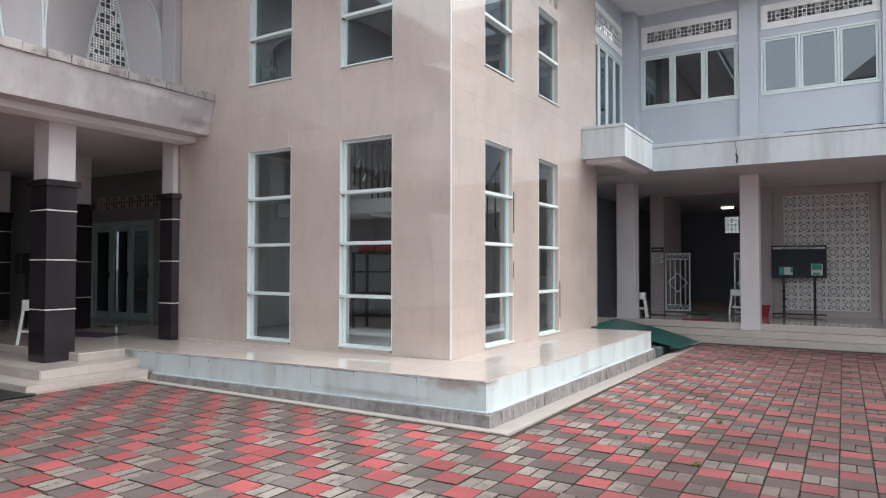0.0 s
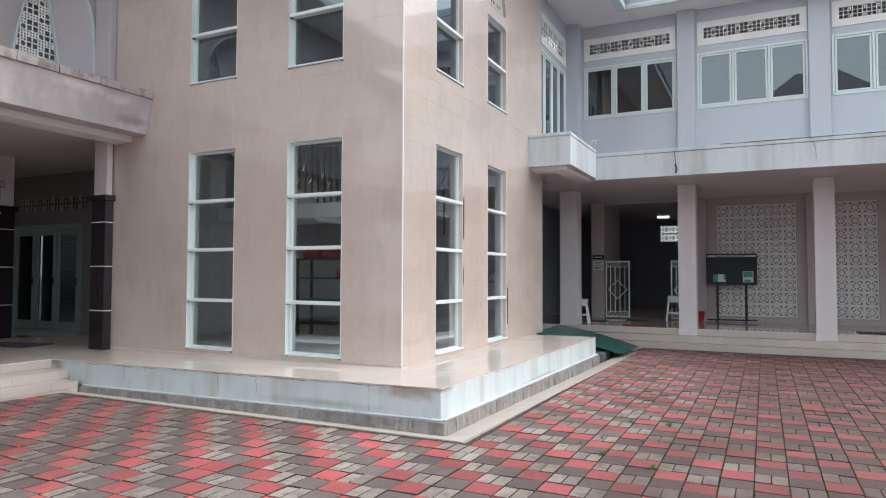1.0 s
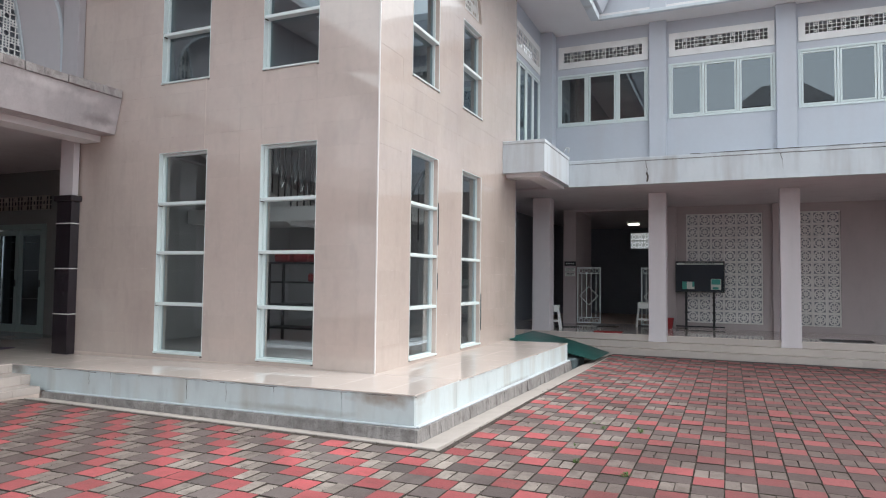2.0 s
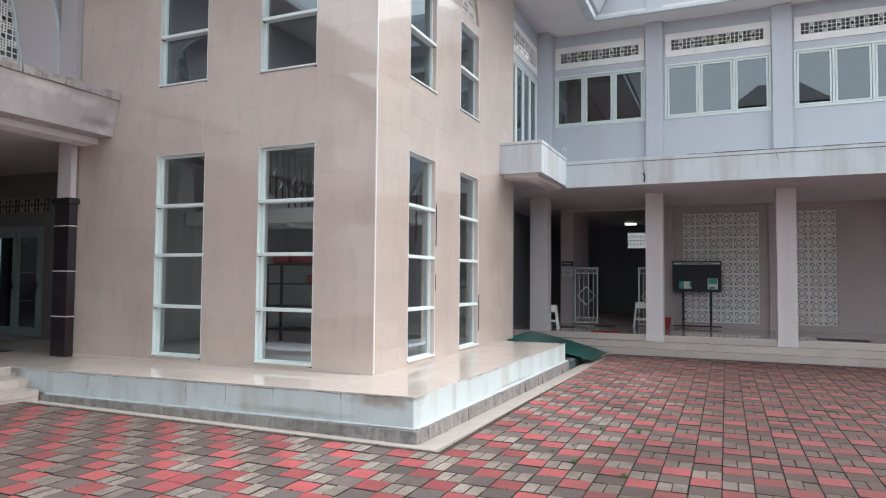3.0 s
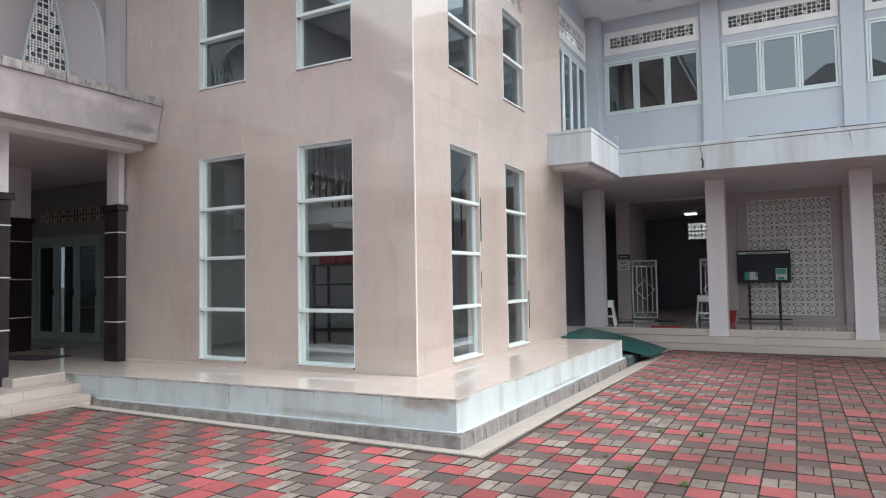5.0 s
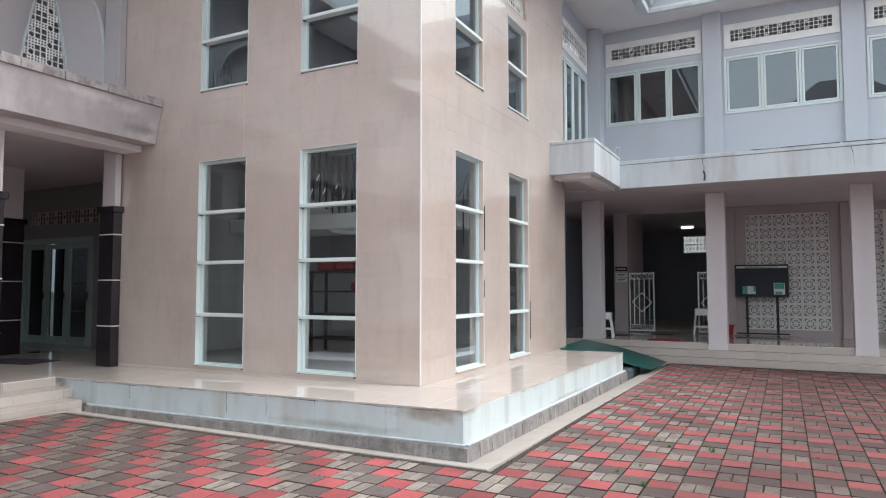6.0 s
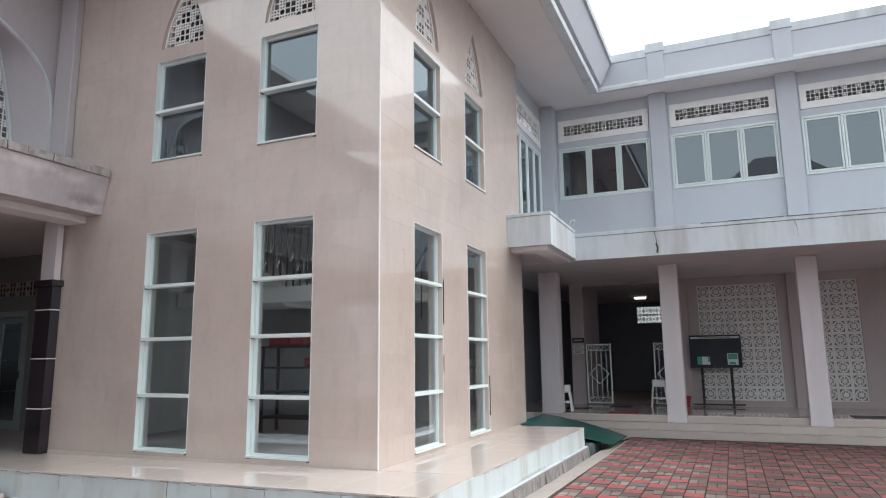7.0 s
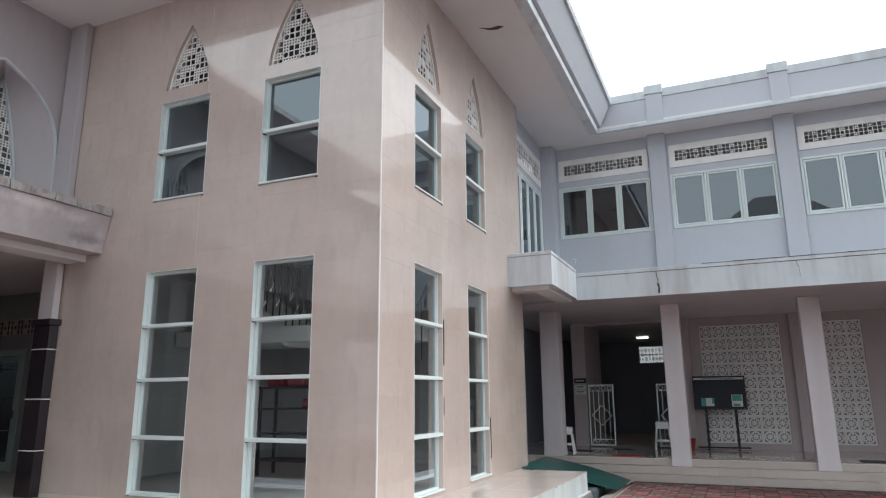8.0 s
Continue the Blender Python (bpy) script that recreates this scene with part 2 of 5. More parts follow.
# ================= mesh helpers =================
def box(bm, x0, x1, y0, y1, z0, z1, bevel=0.0):
    m = Matrix.Translation(((x0 + x1) / 2, (y0 + y1) / 2, (z0 + z1) / 2)) @ Matrix.Diagonal((abs(x1 - x0), abs(y1 - y0), abs(z1 - z0), 1))
    r = bmesh.ops.create_cube(bm, size=1.0, matrix=m)
    if bevel:
        edges = {e for v in r["verts"] for e in v.link_edges}
        bmesh.ops.bevel(bm, geom=list(edges), offset=bevel, segments=1, affect="EDGES", profile=0.5)
    return bm


def boxes(*specs, bevel=0.0):
    bm = bmesh.new()
    for s in specs:
        box(bm, *s, bevel=bevel)
    return bm


def prism(bm, outline, y0, y1):
    """A closed outline in the x-z plane, made solid from y0 to y1."""
    a = [bm.verts.new((x, y0, z)) for x, z in outline]
    b = [bm.verts.new((x, y1, z)) for x, z in outline]
    bm.faces.new(a)
    bm.faces.new(b[::-1])
    k = len(a)
    for i in range(k):
        bm.faces.new((a[i], b[i], b[(i + 1) % k], a[(i + 1) % k]))
    return bm


def strip(bm, inner, outer, y0, y1):
    """A band between two open outlines of equal length in the x-z plane."""
    rows = [[bm.verts.new((x, y, z)) for x, z in line] for line, y in ((inner, y0), (outer, y0), (outer, y1), (inner, y1))]
    for r in range(4):
        p, q = rows[r], rows[(r + 1) % 4]
        for i in range(len(p) - 1):
            bm.faces.new((p[i], p[i + 1], q[i + 1], q[i]))
    for i in (0, -1):
        bm.faces.new([rows[r][i] for r in range(4)])
    return bm


def rod(bm, a, b, r, sides=6):
    a, b = Vector(a), Vector(b)
    d = b - a
    m = Matrix.Translation((a + b) / 2) @ d.to_track_quat("Z", "Y").to_matrix().to_4x4()
    bmesh.ops.create_cone(bm, cap_ends=True, segments=sides, radius1=r, radius2=r, depth=d.length, matrix=m)
    return bm


def mesh_of(name, bm):
    bmesh.ops.recalc_face_normals(bm, faces=bm.faces)
    me = bpy.data.meshes.new(name)
    bm.to_mesh(me)
    bm.free()
    return me


def solid(name, bm, mat, label="", category="", kind="", group=""):
    ob = new(name, mesh_of(name, bm))
    ob.data.materials.append(mat)
    return tagged(ob, label, category, group, kind)


def thing(name, label, category, kind="", group="", at=None):
    """An Empty at the base of a thing; its parts are built in its own space."""
    ob = new(name)
    ob.empty_display_size = 0.1
    if at is not None:
        ob.matrix_basis = at
    return tagged(ob, label, category, group, kind)


def part(name, bm, mat, parent, label=""):
    ob = new(name, mesh_of(name, bm))
    ob.data.materials.append(mat)
    ob.parent = parent
    return tagged(ob, label)


def piece(name, me, parent, at):
    ob = new(name, me)
    ob.parent = parent
    ob.matrix_basis = at
    return ob


def cut_cells(u0, u1, z0, z1, holes):
    """The rectangles that are left of a rectangle when the holes are taken out."""
    us = sorted({u0, u1, *(min(max(h[k], u0), u1) for h in holes for k in (0, 1))})
    out = []
    for a, b in zip(us, us[1:]):
        mid = (a + b) / 2
        taken = sorted((max(h[2], z0), min(h[3], z1)) for h in holes if h[0] < mid < h[1] and h[3] > z0 and h[2] < z1)
        z = z0
        for c, d in taken:
            if c > z + 1e-4:
                out.append((a, b, z, c))
            z = max(z, d)
        if z < z1 - 1e-4:
            out.append((a, b, z, z1))
    return out


def wall_bm(u0, u1, z0, z1, y0, y1, holes=()):
    bm = bmesh.new()
    for a, b, c, d in cut_cells(u0, u1, z0, z1, holes):
        box(bm, a, b, y0, y1, c, d)
    return bm


EAST = pose(0, 0, 0, 0, 0, 90)


# ================= levels and lines of the plan =================
TERRACE, PORCH = 0.346, 0.315
WIN_X = ((-3.456, -2.603), (-1.710, -0.861))
WIN_Y = ((0.888, 1.710), (2.668, 3.453))
LOW, HIGH = (0.408, 3.137), (4.112, 5.516)
SOFFIT_Z = 7.10
TOWER_END = 5.40
FAR_WALL, FAR_COL, FAR_EDGE, FAR_BACK = 8.09, 7.95, 6.55, 10.85

# ================= ground =================


def lie(x, y):
    """Height of the courtyard: nearly level, falling gently north and west to drain."""
    return -0.034 + 0.001 * min(0.0, max(x, -9.0) - 1.44) - 0.0055 * (min(y, 9.0) + 1.44)


solid("ground", boxes((-300, 300, -300, 300, -0.8, -0.20)), EARTH, "plain grey concrete yard round the buildings", "ground", "structure")
pavement = thing("pavement", "courtyard paved with red, dark and light grey concrete pavers", "pavement", "structure")
bm = bmesh.new()
for x0, x1, y0, y1 in ((-30.0, -9.0, -40.0, -1.4), (-9.0, 1.44, -40.0, -1.4), (1.44, 40.0, -40.0, 7.5)):
    corners = ((x0, y0), (x1, y0), (x1, y1), (x0, y1))
    v = [bm.verts.new((x, y, lie(x, y) - 0.0125)) for x, y in corners]
    w = [bm.verts.new((x, y, -0.19)) for x, y in corners]
    bm.faces.new(v)
    bm.faces.new(w[::-1])
    for i in range(4):
        bm.faces.new((v[i], w[i], w[(i + 1) % 4], v[(i + 1) % 4]))
part("paving_bed", bm, BED, pavement, "dark earth in the joints")


# ================= the tower =================
def gothic(half, base, top, k=10, power=1.6):
    """The right half of a pointed arch, from the foot up to the apex."""
    pts = []
    for i in range(k + 1):
        s = i / k
        pts.append((half * (1 - s ** power), base + (top - base) * s))
    return pts


VENT_BASE, VENT_TOP, VENT_HALF = 5.70, 6.635, 0.378


def tower_wall(name, u0, u1, wins, label):
    """One facade in its own space: x along it, -y outward. Openings go through it."""
    wall = thing(name, label, "wall", "structure")
    holes = [(a, b, *LOW) for a, b in wins] + [(a, b, *HIGH) for a, b in wins]
    mids = [(a + b) / 2 for a, b in wins]
    vents = [(m - VENT_HALF, m + VENT_HALF, VENT_BASE, VENT_TOP) for m in mids]
    bm = wall_bm(u0, u1, -0.05, SOFFIT_Z + 0.02, 0.0022, 0.20, holes + vents)
    for m in mids:
        half = gothic(VENT_HALF, VENT_BASE, VENT_TOP)
        for sgn in (-1, 1):
            prism(bm, [(m + sgn * x, z) for x, z in half] + [(m + sgn * VENT_HALF, VENT_TOP)], 0.0022, 0.20)
    part("masonry", bm, GROUT, wall, "plastered masonry")
    return wall, holes, mids


south, south_holes, south_mids = tower_wall("wall_south", -5.30, -0.0125, WIN_X, "two-storey wall clad in glossy tan tiles up to the eaves")
east, east_holes, east_mids = tower_wall("wall_east", 0.201, TOWER_END, WIN_Y, "two-storey wall clad in glossy tan tiles up to the eaves")
east.matrix_basis = EAST
# the corner where the two facades meet
part("corner_masonry", boxes((0.0135, 0.2005, 0.0022, 0.20, -0.05, SOFFIT_Z)), GROUT, east)
part("corner_bead", boxes((-0.008, 0.010, -0.008, 0.010, TERRACE, SOFFIT_Z), bevel=0.004), WHITE_TRIM, east, "pale corner bead")
solid("wall_tower_north", boxes((-5.3, -0.21, TOWER_END - 0.15, TOWER_END, -0.05, 7.0)), INNER, "plain interior back wall", "wall", "structure")
solid("wall_tower_inner", boxes((-5.30, -5.15, 0.21, TOWER_END - 0.155, -0.05, 7.0)), INNER, "plain interior side wall", "wall", "structure")
solid("floor_tower", boxes((-5.14, -0.21, 0.21, TOWER_END - 0.16, 0.30, 0.35)), INNER, "polished floor of the stair hall", "floor", "structure")
solid("ceiling_tower", boxes((-5.14, -0.21, 0.21, TOWER_END - 0.16, 6.9, 7.0)), INNER, "plain ceiling of the stair hall", "ceiling", "structure")


def window_unit(name, w, z0, z1, bars, label, at, glass=GLASS, frame_w=0.036, depth=0.06):
    """A fixed window: frame, transoms that stand proud, one pane in each field, sill."""
    win = thing(name, label, "window", "structure", "tall stair hall windows", at)
    h = w / 2
    bm = boxes((-h, -h + frame_w, 0.06, 0.06 + depth, z0, z1), (h - frame_w, h, 0.06, 0.06 + depth, z0, z1),
               (-h + frame_w, h - frame_w, 0.06, 0.06 + depth, z1 - frame_w, z1), (-h + frame_w, h - frame_w, 0.06, 0.06 + depth, z0, z0 + frame_w * 0.8))
    part("window_frame", bm, FRAME, win)
    # white-painted reveal that lines the opening
    bm = boxes((-h - 0.001, -h + 0.005, -0.004, 0.058, z0, z1), (h - 0.005, h + 0.001, -0.004, 0.058, z0, z1), (-h + 0.005, h - 0.005, -0.004, 0.058, z1 - 0.005, z1 + 0.001))
    part("reveal", bm, FRAME, win, "white lining of the opening")
    part("window_sill", boxes((-h, h, -0.02, 0.18, z0 - 0.012, z0 + 0.012), bevel=0.004), FRAME, win)
    part("sill_dirt", boxes((-h - 0.004, -h + 0.05, -0.003, 0.0, z0 - 0.022, z0 - 0.0125), (h - 0.03, h + 0.005, -0.003, 0.0, z0 - 0.03, z0 - 0.0125), (-h + 0.12, h - 0.25, -0.002, 0.0, z0 - 0.015, z0 - 0.0125)), CRACK, win, "dark dirt under the sill")
    edges = [z0 + frame_w * 0.8] + list(bars) + [z1 - frame_w]
    for z in bars:
        part("transom", boxes((-h + 0.006, h - 0.006, 0.0, 0.118, z - 0.022, z + 0.022), bevel=0.004), FRAME, win)
        part("joint_dirt", boxes((-h + 0.006, -h + 0.030, 0.002, 0.058, z - 0.029, z - 0.0225), (h - 0.024, h - 0.007, 0.002, 0.058, z - 0.028, z - 0.0225), (-h + 0.0055, -h + 0.0075, -0.001, 0.05, z - 0.021, z + 0.020)), CRACK, win, "dark dirt at the transom's ends")
    for a, b in zip(edges, edges[1:]):
        p = part("pane", boxes((-h + frame_w, h - frame_w, 0.095, 0.101, a, b)), glass, win)
        p.visible_shadow = False
    return win


def lattice_cell(bm, x0, x1, z0, z1, y0, y1, sides, share):
    """A square of pierced work: a plate with one many-sided hole."""
    cx, cz, w, h = (x0 + x1) / 2, (z0 + z1) / 2, (x1 - x0) / 2, (z1 - z0) / 2
    outer, inner = [], []
    k = 4 if sides == 4 else 8
    for i in range(k):
        t = 2 * math.pi / k * i + math.pi / 4
        c, q = math.cos(t), math.sin(t)
        f = 1 / max(abs(c), abs(q))
        g = f if sides == 4 else 1.0
        outer.append((cx + c * f * w, cz + q * f * h))
        inner.append((cx + c * g * w * share, cz + q * g * h * share))
    rows = [[bm.verts.new((x, y, z)) for x, z in line] for line, y in ((outer, y0), (inner, y0), (inner, y1), (outer, y1))]
    for r in range(3):
        p, q = rows[r], rows[r + 1]
        for i in range(len(p)):
            j = (i + 1) % len(p)
            bm.faces.new((p[i], p[j], q[j], q[i]))


def star_lattice(bm, x0, x1, z0, z1, cell, y0, y1, inside=None, stagger=0):
    """Pierced screen of square holes in pairs, set off by round stars and small eyes."""
    nx, nz = max(1, round((x1 - x0) / cell)), max(1, round((z1 - z0) / cell))
    dx, dz = (x1 - x0) / nx, (z1 - z0) / nz
    for i in range(nx):
        for j in range(nz):
            a, b, c, d = x0 + i * dx, x0 + (i + 1) * dx, z0 + j * dz, z0 + (j + 1) * dz
            if inside and not inside((a + b) / 2, (c + d) / 2):
                continue
            col, row = i % 3, (j + (i // 3) * stagger) % 3
            if (col < 2 and (row != 1 or not stagger)) :
                lattice_cell(bm, a, b, c, d, y0, y1, 4, 0.86)
            elif col == 2 and row == 1:
                lattice_cell(bm, a, b, c, d, y0, y1, 8, 0.95)
            else:
                for p in (0, 1):
                    for q in (0, 1):
                        lattice_cell(bm, a + p * dx / 2, a + (p + 1) * dx / 2, c + q * dz / 2, c + (q + 1) * dz / 2, y0, y1, 4, 0.68)


def gothic_vent(name, at, half=VENT_HALF, base=VENT_BASE, top=VENT_TOP, cell=0.082, depth=(0.06, 0.074), group="pointed vents of the tower"):
    v = thing(name, "white pierced lattice vent in a pointed arch", "vent", "structure", group, at)
    line = gothic(half, base, top, 14)
    outline = [(-x, z) for x, z in line] + [(x, z) for x, z in line[-2::-1]]
    inner = [(x * 0.93, base + 0.012 + (z - base) * 0.955) for x, z in outline]
    part("arch_frame", strip(bmesh.new(), inner, outline, depth[0] - 0.012, depth[1] + 0.02), LATTICE, v)

    def inside(x, z):
        s = min(1.0, max(0.0, (z - base) / (top - base)))
        return abs(x) < half * (1 - s ** 1.6) - cell * 0.25 and z < top - cell * 0.4
    bm = bmesh.new()
    star_lattice(bm, -half, half, base + 0.01, top, cell, depth[0], depth[1], inside, 1)
    part("lattice", bm, LATTICE, v)
    # added black sheet makes the holes read as unlit
    part("backing", prism(bmesh.new(), outline, 0.185, 0.195), BLACK, v, "black sheet standing in for shade behind the lattice")
    return v


BARS = (1.068, 1.762, 2.435)
low_win = window_unit("window_1", WIN_X[0][1] - WIN_X[0][0], *LOW, BARS, "tall narrow window of four stacked panes, white aluminium frame", pose(south_mids[0], 0, 0))
high_win = window_unit("window_2", WIN_X[0][1] - WIN_X[0][0], *HIGH, (4.80,), "upper window of two stacked panes, white aluminium frame", pose(south_mids[0], 0, 0), GLASS_TEAL)
vent = gothic_vent("arch_vent", pose(south_mids[0], 0, 0))
for made in (low_win, high_win, vent):
    copy_thing(made, pose(south_mids[1], 0, 0))
    for m in east_mids:
        twin = copy_thing(made, EAST @ pose(m, 0, 0))
        if made == low_win:
            h = (WIN_X[0][1] - WIN_X[0][0]) / 2
            top = 2.55 if m == east_mids[0] else 1.25
            part("sealant_gap", boxes((h + 0.002, h + 0.007, -0.018, -0.003, top - 0.62, top - 0.03), (h + 0.003, h + 0.006, -0.014, -0.003, top - 1.25, top - 1.02)), BLACK, twin, "dark open joint beside the frame")

# tower roof: soffit, lip and the leaning gutter trough
for spec in ((-12, 1.06, -0.97, 0.0, SOFFIT_Z, SOFFIT_Z + 0.12), (0.0, 1.06, 0.001, 7.43, SOFFIT_Z, SOFFIT_Z + 0.12), (-12, -0.001, 0.001, 8.3, SOFFIT_Z + 0.02, SOFFIT_Z + 0.14)):
    solid("ceiling_eaves_tower", boxes(spec), SOFFIT, "smooth painted soffit under the wide eaves", "soffit", "structure")
# eave and slab added over the arcade to hold back light from above
solid("ceiling_eaves_arcade", boxes((-5.415, -4.40, -9.0, -0.975, SOFFIT_Z + 0.001, SOFFIT_Z + 0.12)), SOFFIT, "added painted soffit that shades the arcade niches", "soffit", "structure")
solid("roof_arcade", boxes((-12, -5.45, -9.0, -1.525, SOFFIT_Z + 0.125, SOFFIT_Z + 0.4)), GREY_PAINT, "added flat roof slab that closes off sky over the arcade", "roof", "structure")
gutter = thing("roof_gutter", "pale grey roof gutter with a leaning fascia round the tower", "gutter", "structure")
part("lip", boxes((1.06, 1.24, -1.12, 7.36, SOFFIT_Z - 0.04, SOFFIT_Z + 0.10), (-12, 1.06, -1.12, -0.97, SOFFIT_Z - 0.04, SOFFIT_Z + 0.10), bevel=0.008), WHITE_PAINT, gutter, "white lip along the soffit")
bm = bmesh.new()
prism(bm, [(1.16, SOFFIT_Z + 0.10), (1.30, SOFFIT_Z + 0.13), (1.52, SOFFIT_Z + 0.58), (1.16, SOFFIT_Z + 0.58)], -1.5, 7.40)
part("fascia", bm, GREY_PAINT, gutter)
bm = bmesh.new()
prism(bm, [(1.16, SOFFIT_Z + 0.585), (1.56, SOFFIT_Z + 0.585), (1.58, SOFFIT_Z + 0.66), (1.16, SOFFIT_Z + 0.66)], -1.52, 7.40)
part("capping", bm, WHITE_PAINT, gutter)
bm = bmesh.new()
prism(bm, [(-1.16, SOFFIT_Z + 0.10), (-1.30, SOFFIT_Z + 0.13), (-1.52, SOFFIT_Z + 0.58), (-1.16, SOFFIT_Z + 0.58)], -1.16, 12)
bm.transform(pose(0, 0, 0, 0, 0, 90))
part("fascia", bm, GREY_PAINT, gutter)
solid("roof_tower", boxes((-12, 1.16, -1.16, 8.3, SOFFIT_Z + 0.15, SOFFIT_Z + 0.4)), GREY_PAINT, "flat roof slab of the tower", "roof", "structure")

# ================= terrace round the tower =================
terrace = thing("terrace", "raised terrace with cream tiles and a pale blue-white painted side", "terrace", "structure")
TX, TY, TYF = 1.052, -1.095, 4.80
# the east side runs slightly askew to the tower, and the whole slab falls gently west
ASKEW = Matrix.Translation((TX, TY, 0)) @ pose(0, 0, 0, 0, 0, -1.0) @ Matrix.Translation((-TX, -TY, 0))
terrace.matrix_basis = pose(0, 0, 0, 0, -0.6, 0)


def askew(bm):
    bm.transform(ASKEW)
    return bm


part("terrace_core", boxes((-4.715, TX - 0.02, TY + 0.02, -0.0, -0.05, TERRACE - 0.012)), GROUT, terrace)
part("terrace_core", askew(boxes((-0.08, TX - 0.02, 0.001, TYF - 0.02, -0.05, TERRACE - 0.0125))), GROUT, terrace)
edges_x = [-4.71, -2.93, -1.76, -0.58, 0.25, TX]
for a, b in zip(edges_x, edges_x[1:]):
    part("side_panel", boxes((a + 0.001, b - 0.001, TY, TY + 0.02, 0.044, TERRACE - 0.014), bevel=0.002), TERRACE_PAINT, terrace)
edges_y = [TY + 0.021, -0.1, 1.15, 2.4, 3.6, TYF]
for a, b in zip(edges_y, edges_y[1:]):
    part("side_panel", askew(boxes((TX - 0.02, TX, a + 0.001, b - 0.001, 0.044, TERRACE - 0.014), bevel=0.002)), TERRACE_PAINT, terrace)
part("end_panel", askew(boxes((0.0, TX - 0.02, TYF - 0.02, TYF, 0.0, TERRACE - 0.014))), TERRACE_PAINT, terrace, "pale painted side with fine cracks")
rng = random.Random(11)
cb = bmesh.new()
u = -4.4
while u < TX - 0.1:
    w = rng.uniform(0.04, 0.22)
    if rng.random() < 0.7:
        z = TERRACE - 0.016 - rng.uniform(0, 0.012)
        box(cb, u, u + w, TY - 0.0015, TY + 0.004, z - rng.uniform(0.0015, 0.005), z)
    u += w
for u in (-2.93, -1.76, -1.2, -0.58, 0.25, -3.3):
    z = TERRACE - 0.02
    for _ in range(rng.randint(2, 6)):
        h, du = rng.uniform(0.02, 0.05), rng.uniform(-0.008, 0.008)
        box(cb, u + du, u + du + rng.uniform(0.002, 0.004), TY - 0.0015, TY + 0.004, z - h, z)
        z -= h
part("crack", cb, CRACK, terrace, "fine dark cracks under the tile edge")
cb = bmesh.new()
u = TY
while u < TYF - 0.1:
    w = rng.uniform(0.04, 0.22)
    if rng.random() < 0.22:
        z = TERRACE - 0.016 - rng.uniform(0, 0.01)
        box(cb, TX - 0.004, TX + 0.0015, u, u + w, z - rng.uniform(0.0015, 0.004), z)
    u += w
part("crack", askew(cb), CRACK, terrace, "fine dark cracks under the tile edge")
part("strip_backing", boxes((-4.05, TX + 0.048, TY - 0.04, TY, -0.12, 0.030)), GROUT, terrace)
part("strip_backing", askew(boxes((TX, TX + 0.048, TY, TYF, -0.14, 0.030))), GROUT, terrace)
rng = random.Random(3)
for side in (0, 1):
    u, end = (-4.05, TX + 0.05) if side == 0 else (TY - 0.07, TYF)
    while u < end - 0.03:
        w = min(rng.uniform(0.18, 0.45) if side == 0 else rng.uniform(0.06, 0.26), end - u)
        out, top = rng.uniform(-0.004, 0.005), 0.038 + rng.uniform(-0.003, 0.002)
        if side == 0:
            bm = boxes((u + 0.0008, u + w - 0.0008, TY - 0.060 - out, TY - 0.02, -0.14, top), bevel=0.003)
        else:
            bm = boxes((TX + 0.02, TX + 0.064 + out, u + 0.0012, u + w - 0.0012, -0.16, top), bevel=0.004)
        # hand-set stones: their feet stand slightly out, their sides a little askew
        foot, skew = rng.uniform(0.0, 0.025), rng.uniform(-0.03, 0.03)
        for v in bm.verts:
            lean = (top - v.co.z) / 0.18
            if side == 0 and v.co.y < TY - 0.03:
                v.co.y -= foot * lean
            elif side == 1 and v.co.x > TX + 0.04:
                v.co.x += foot * lean
                v.co.y += skew * lean
        if side == 1:
            askew(bm)
        part("stone", bm, STONE, terrace)
        u += w
part("mortar_line", boxes((-4.05, TX + 0.023, TY - 0.024, TY, 0.035, 0.055), bevel=0.006), WHITE_PAINT, terrace, "white mortar line over the stone")
part("mortar_line", askew(boxes((TX, TX + 0.046, TY, TYF, 0.035, 0.057), bevel=0.006)), WHITE_PAINT, terrace, "white mortar line over the stone")
bm = boxes((-4.05, TX + 0.060, TY - 0.285, TY - 0.050, -0.16, -0.040), bevel=0.006)
for v in bm.verts:
    v.co.z -= 0.0095 * v.co.x + (0.034 if v.co.y > TY - 0.1 else 0.0)
part("kerb_strip", bm, KERB, terrace, "pale concrete kerb strip")
bm = boxes((TX + 0.061, TX + 0.345, TY - 0.285, TY - 0.0505, -0.16, -0.040), bevel=0.006)
for v in bm.verts:
    v.co.z -= 0.0095 * v.co.x + (0.034 if v.co.y > TY - 0.1 and v.co.x < TX + 0.1 else 0.0)
part("kerb_strip", bm, KERB, terrace, "pale concrete kerb strip")
bm = askew(boxes((TX + 0.060, TX + 0.345, TY - 0.0495, 7.05, -0.2, -0.044), bevel=0.006))
for v in bm.verts:
    v.co.z -= 0.0095 * v.co.x + 0.0052 * (v.co.y + 1.2) + (0.034 if v.co.x < TX + 0.09 + 0.0175 * (v.co.y - TY) else 0.0)
part("kerb_strip", bm, KERB, terrace, "pale concrete kerb strip")

# ================= porch at the tower's west: steps, columns, canopy =================
SINK = 0.052
solid("porch_floor", boxes((-12.0, -4.72, -1.74, -0.004, -0.05, TERRACE - 0.012), (-12.0, -5.31, 0.0, 1.92, -0.05, TERRACE - 0.012)), GROUT, "porch floor under cream tiles", "floor", "structure").location.z = -SINK
steps = thing("porch_steps", "three low porch steps faced with cream tiles", "steps", "structure", at=pose(0, 0, -SINK))
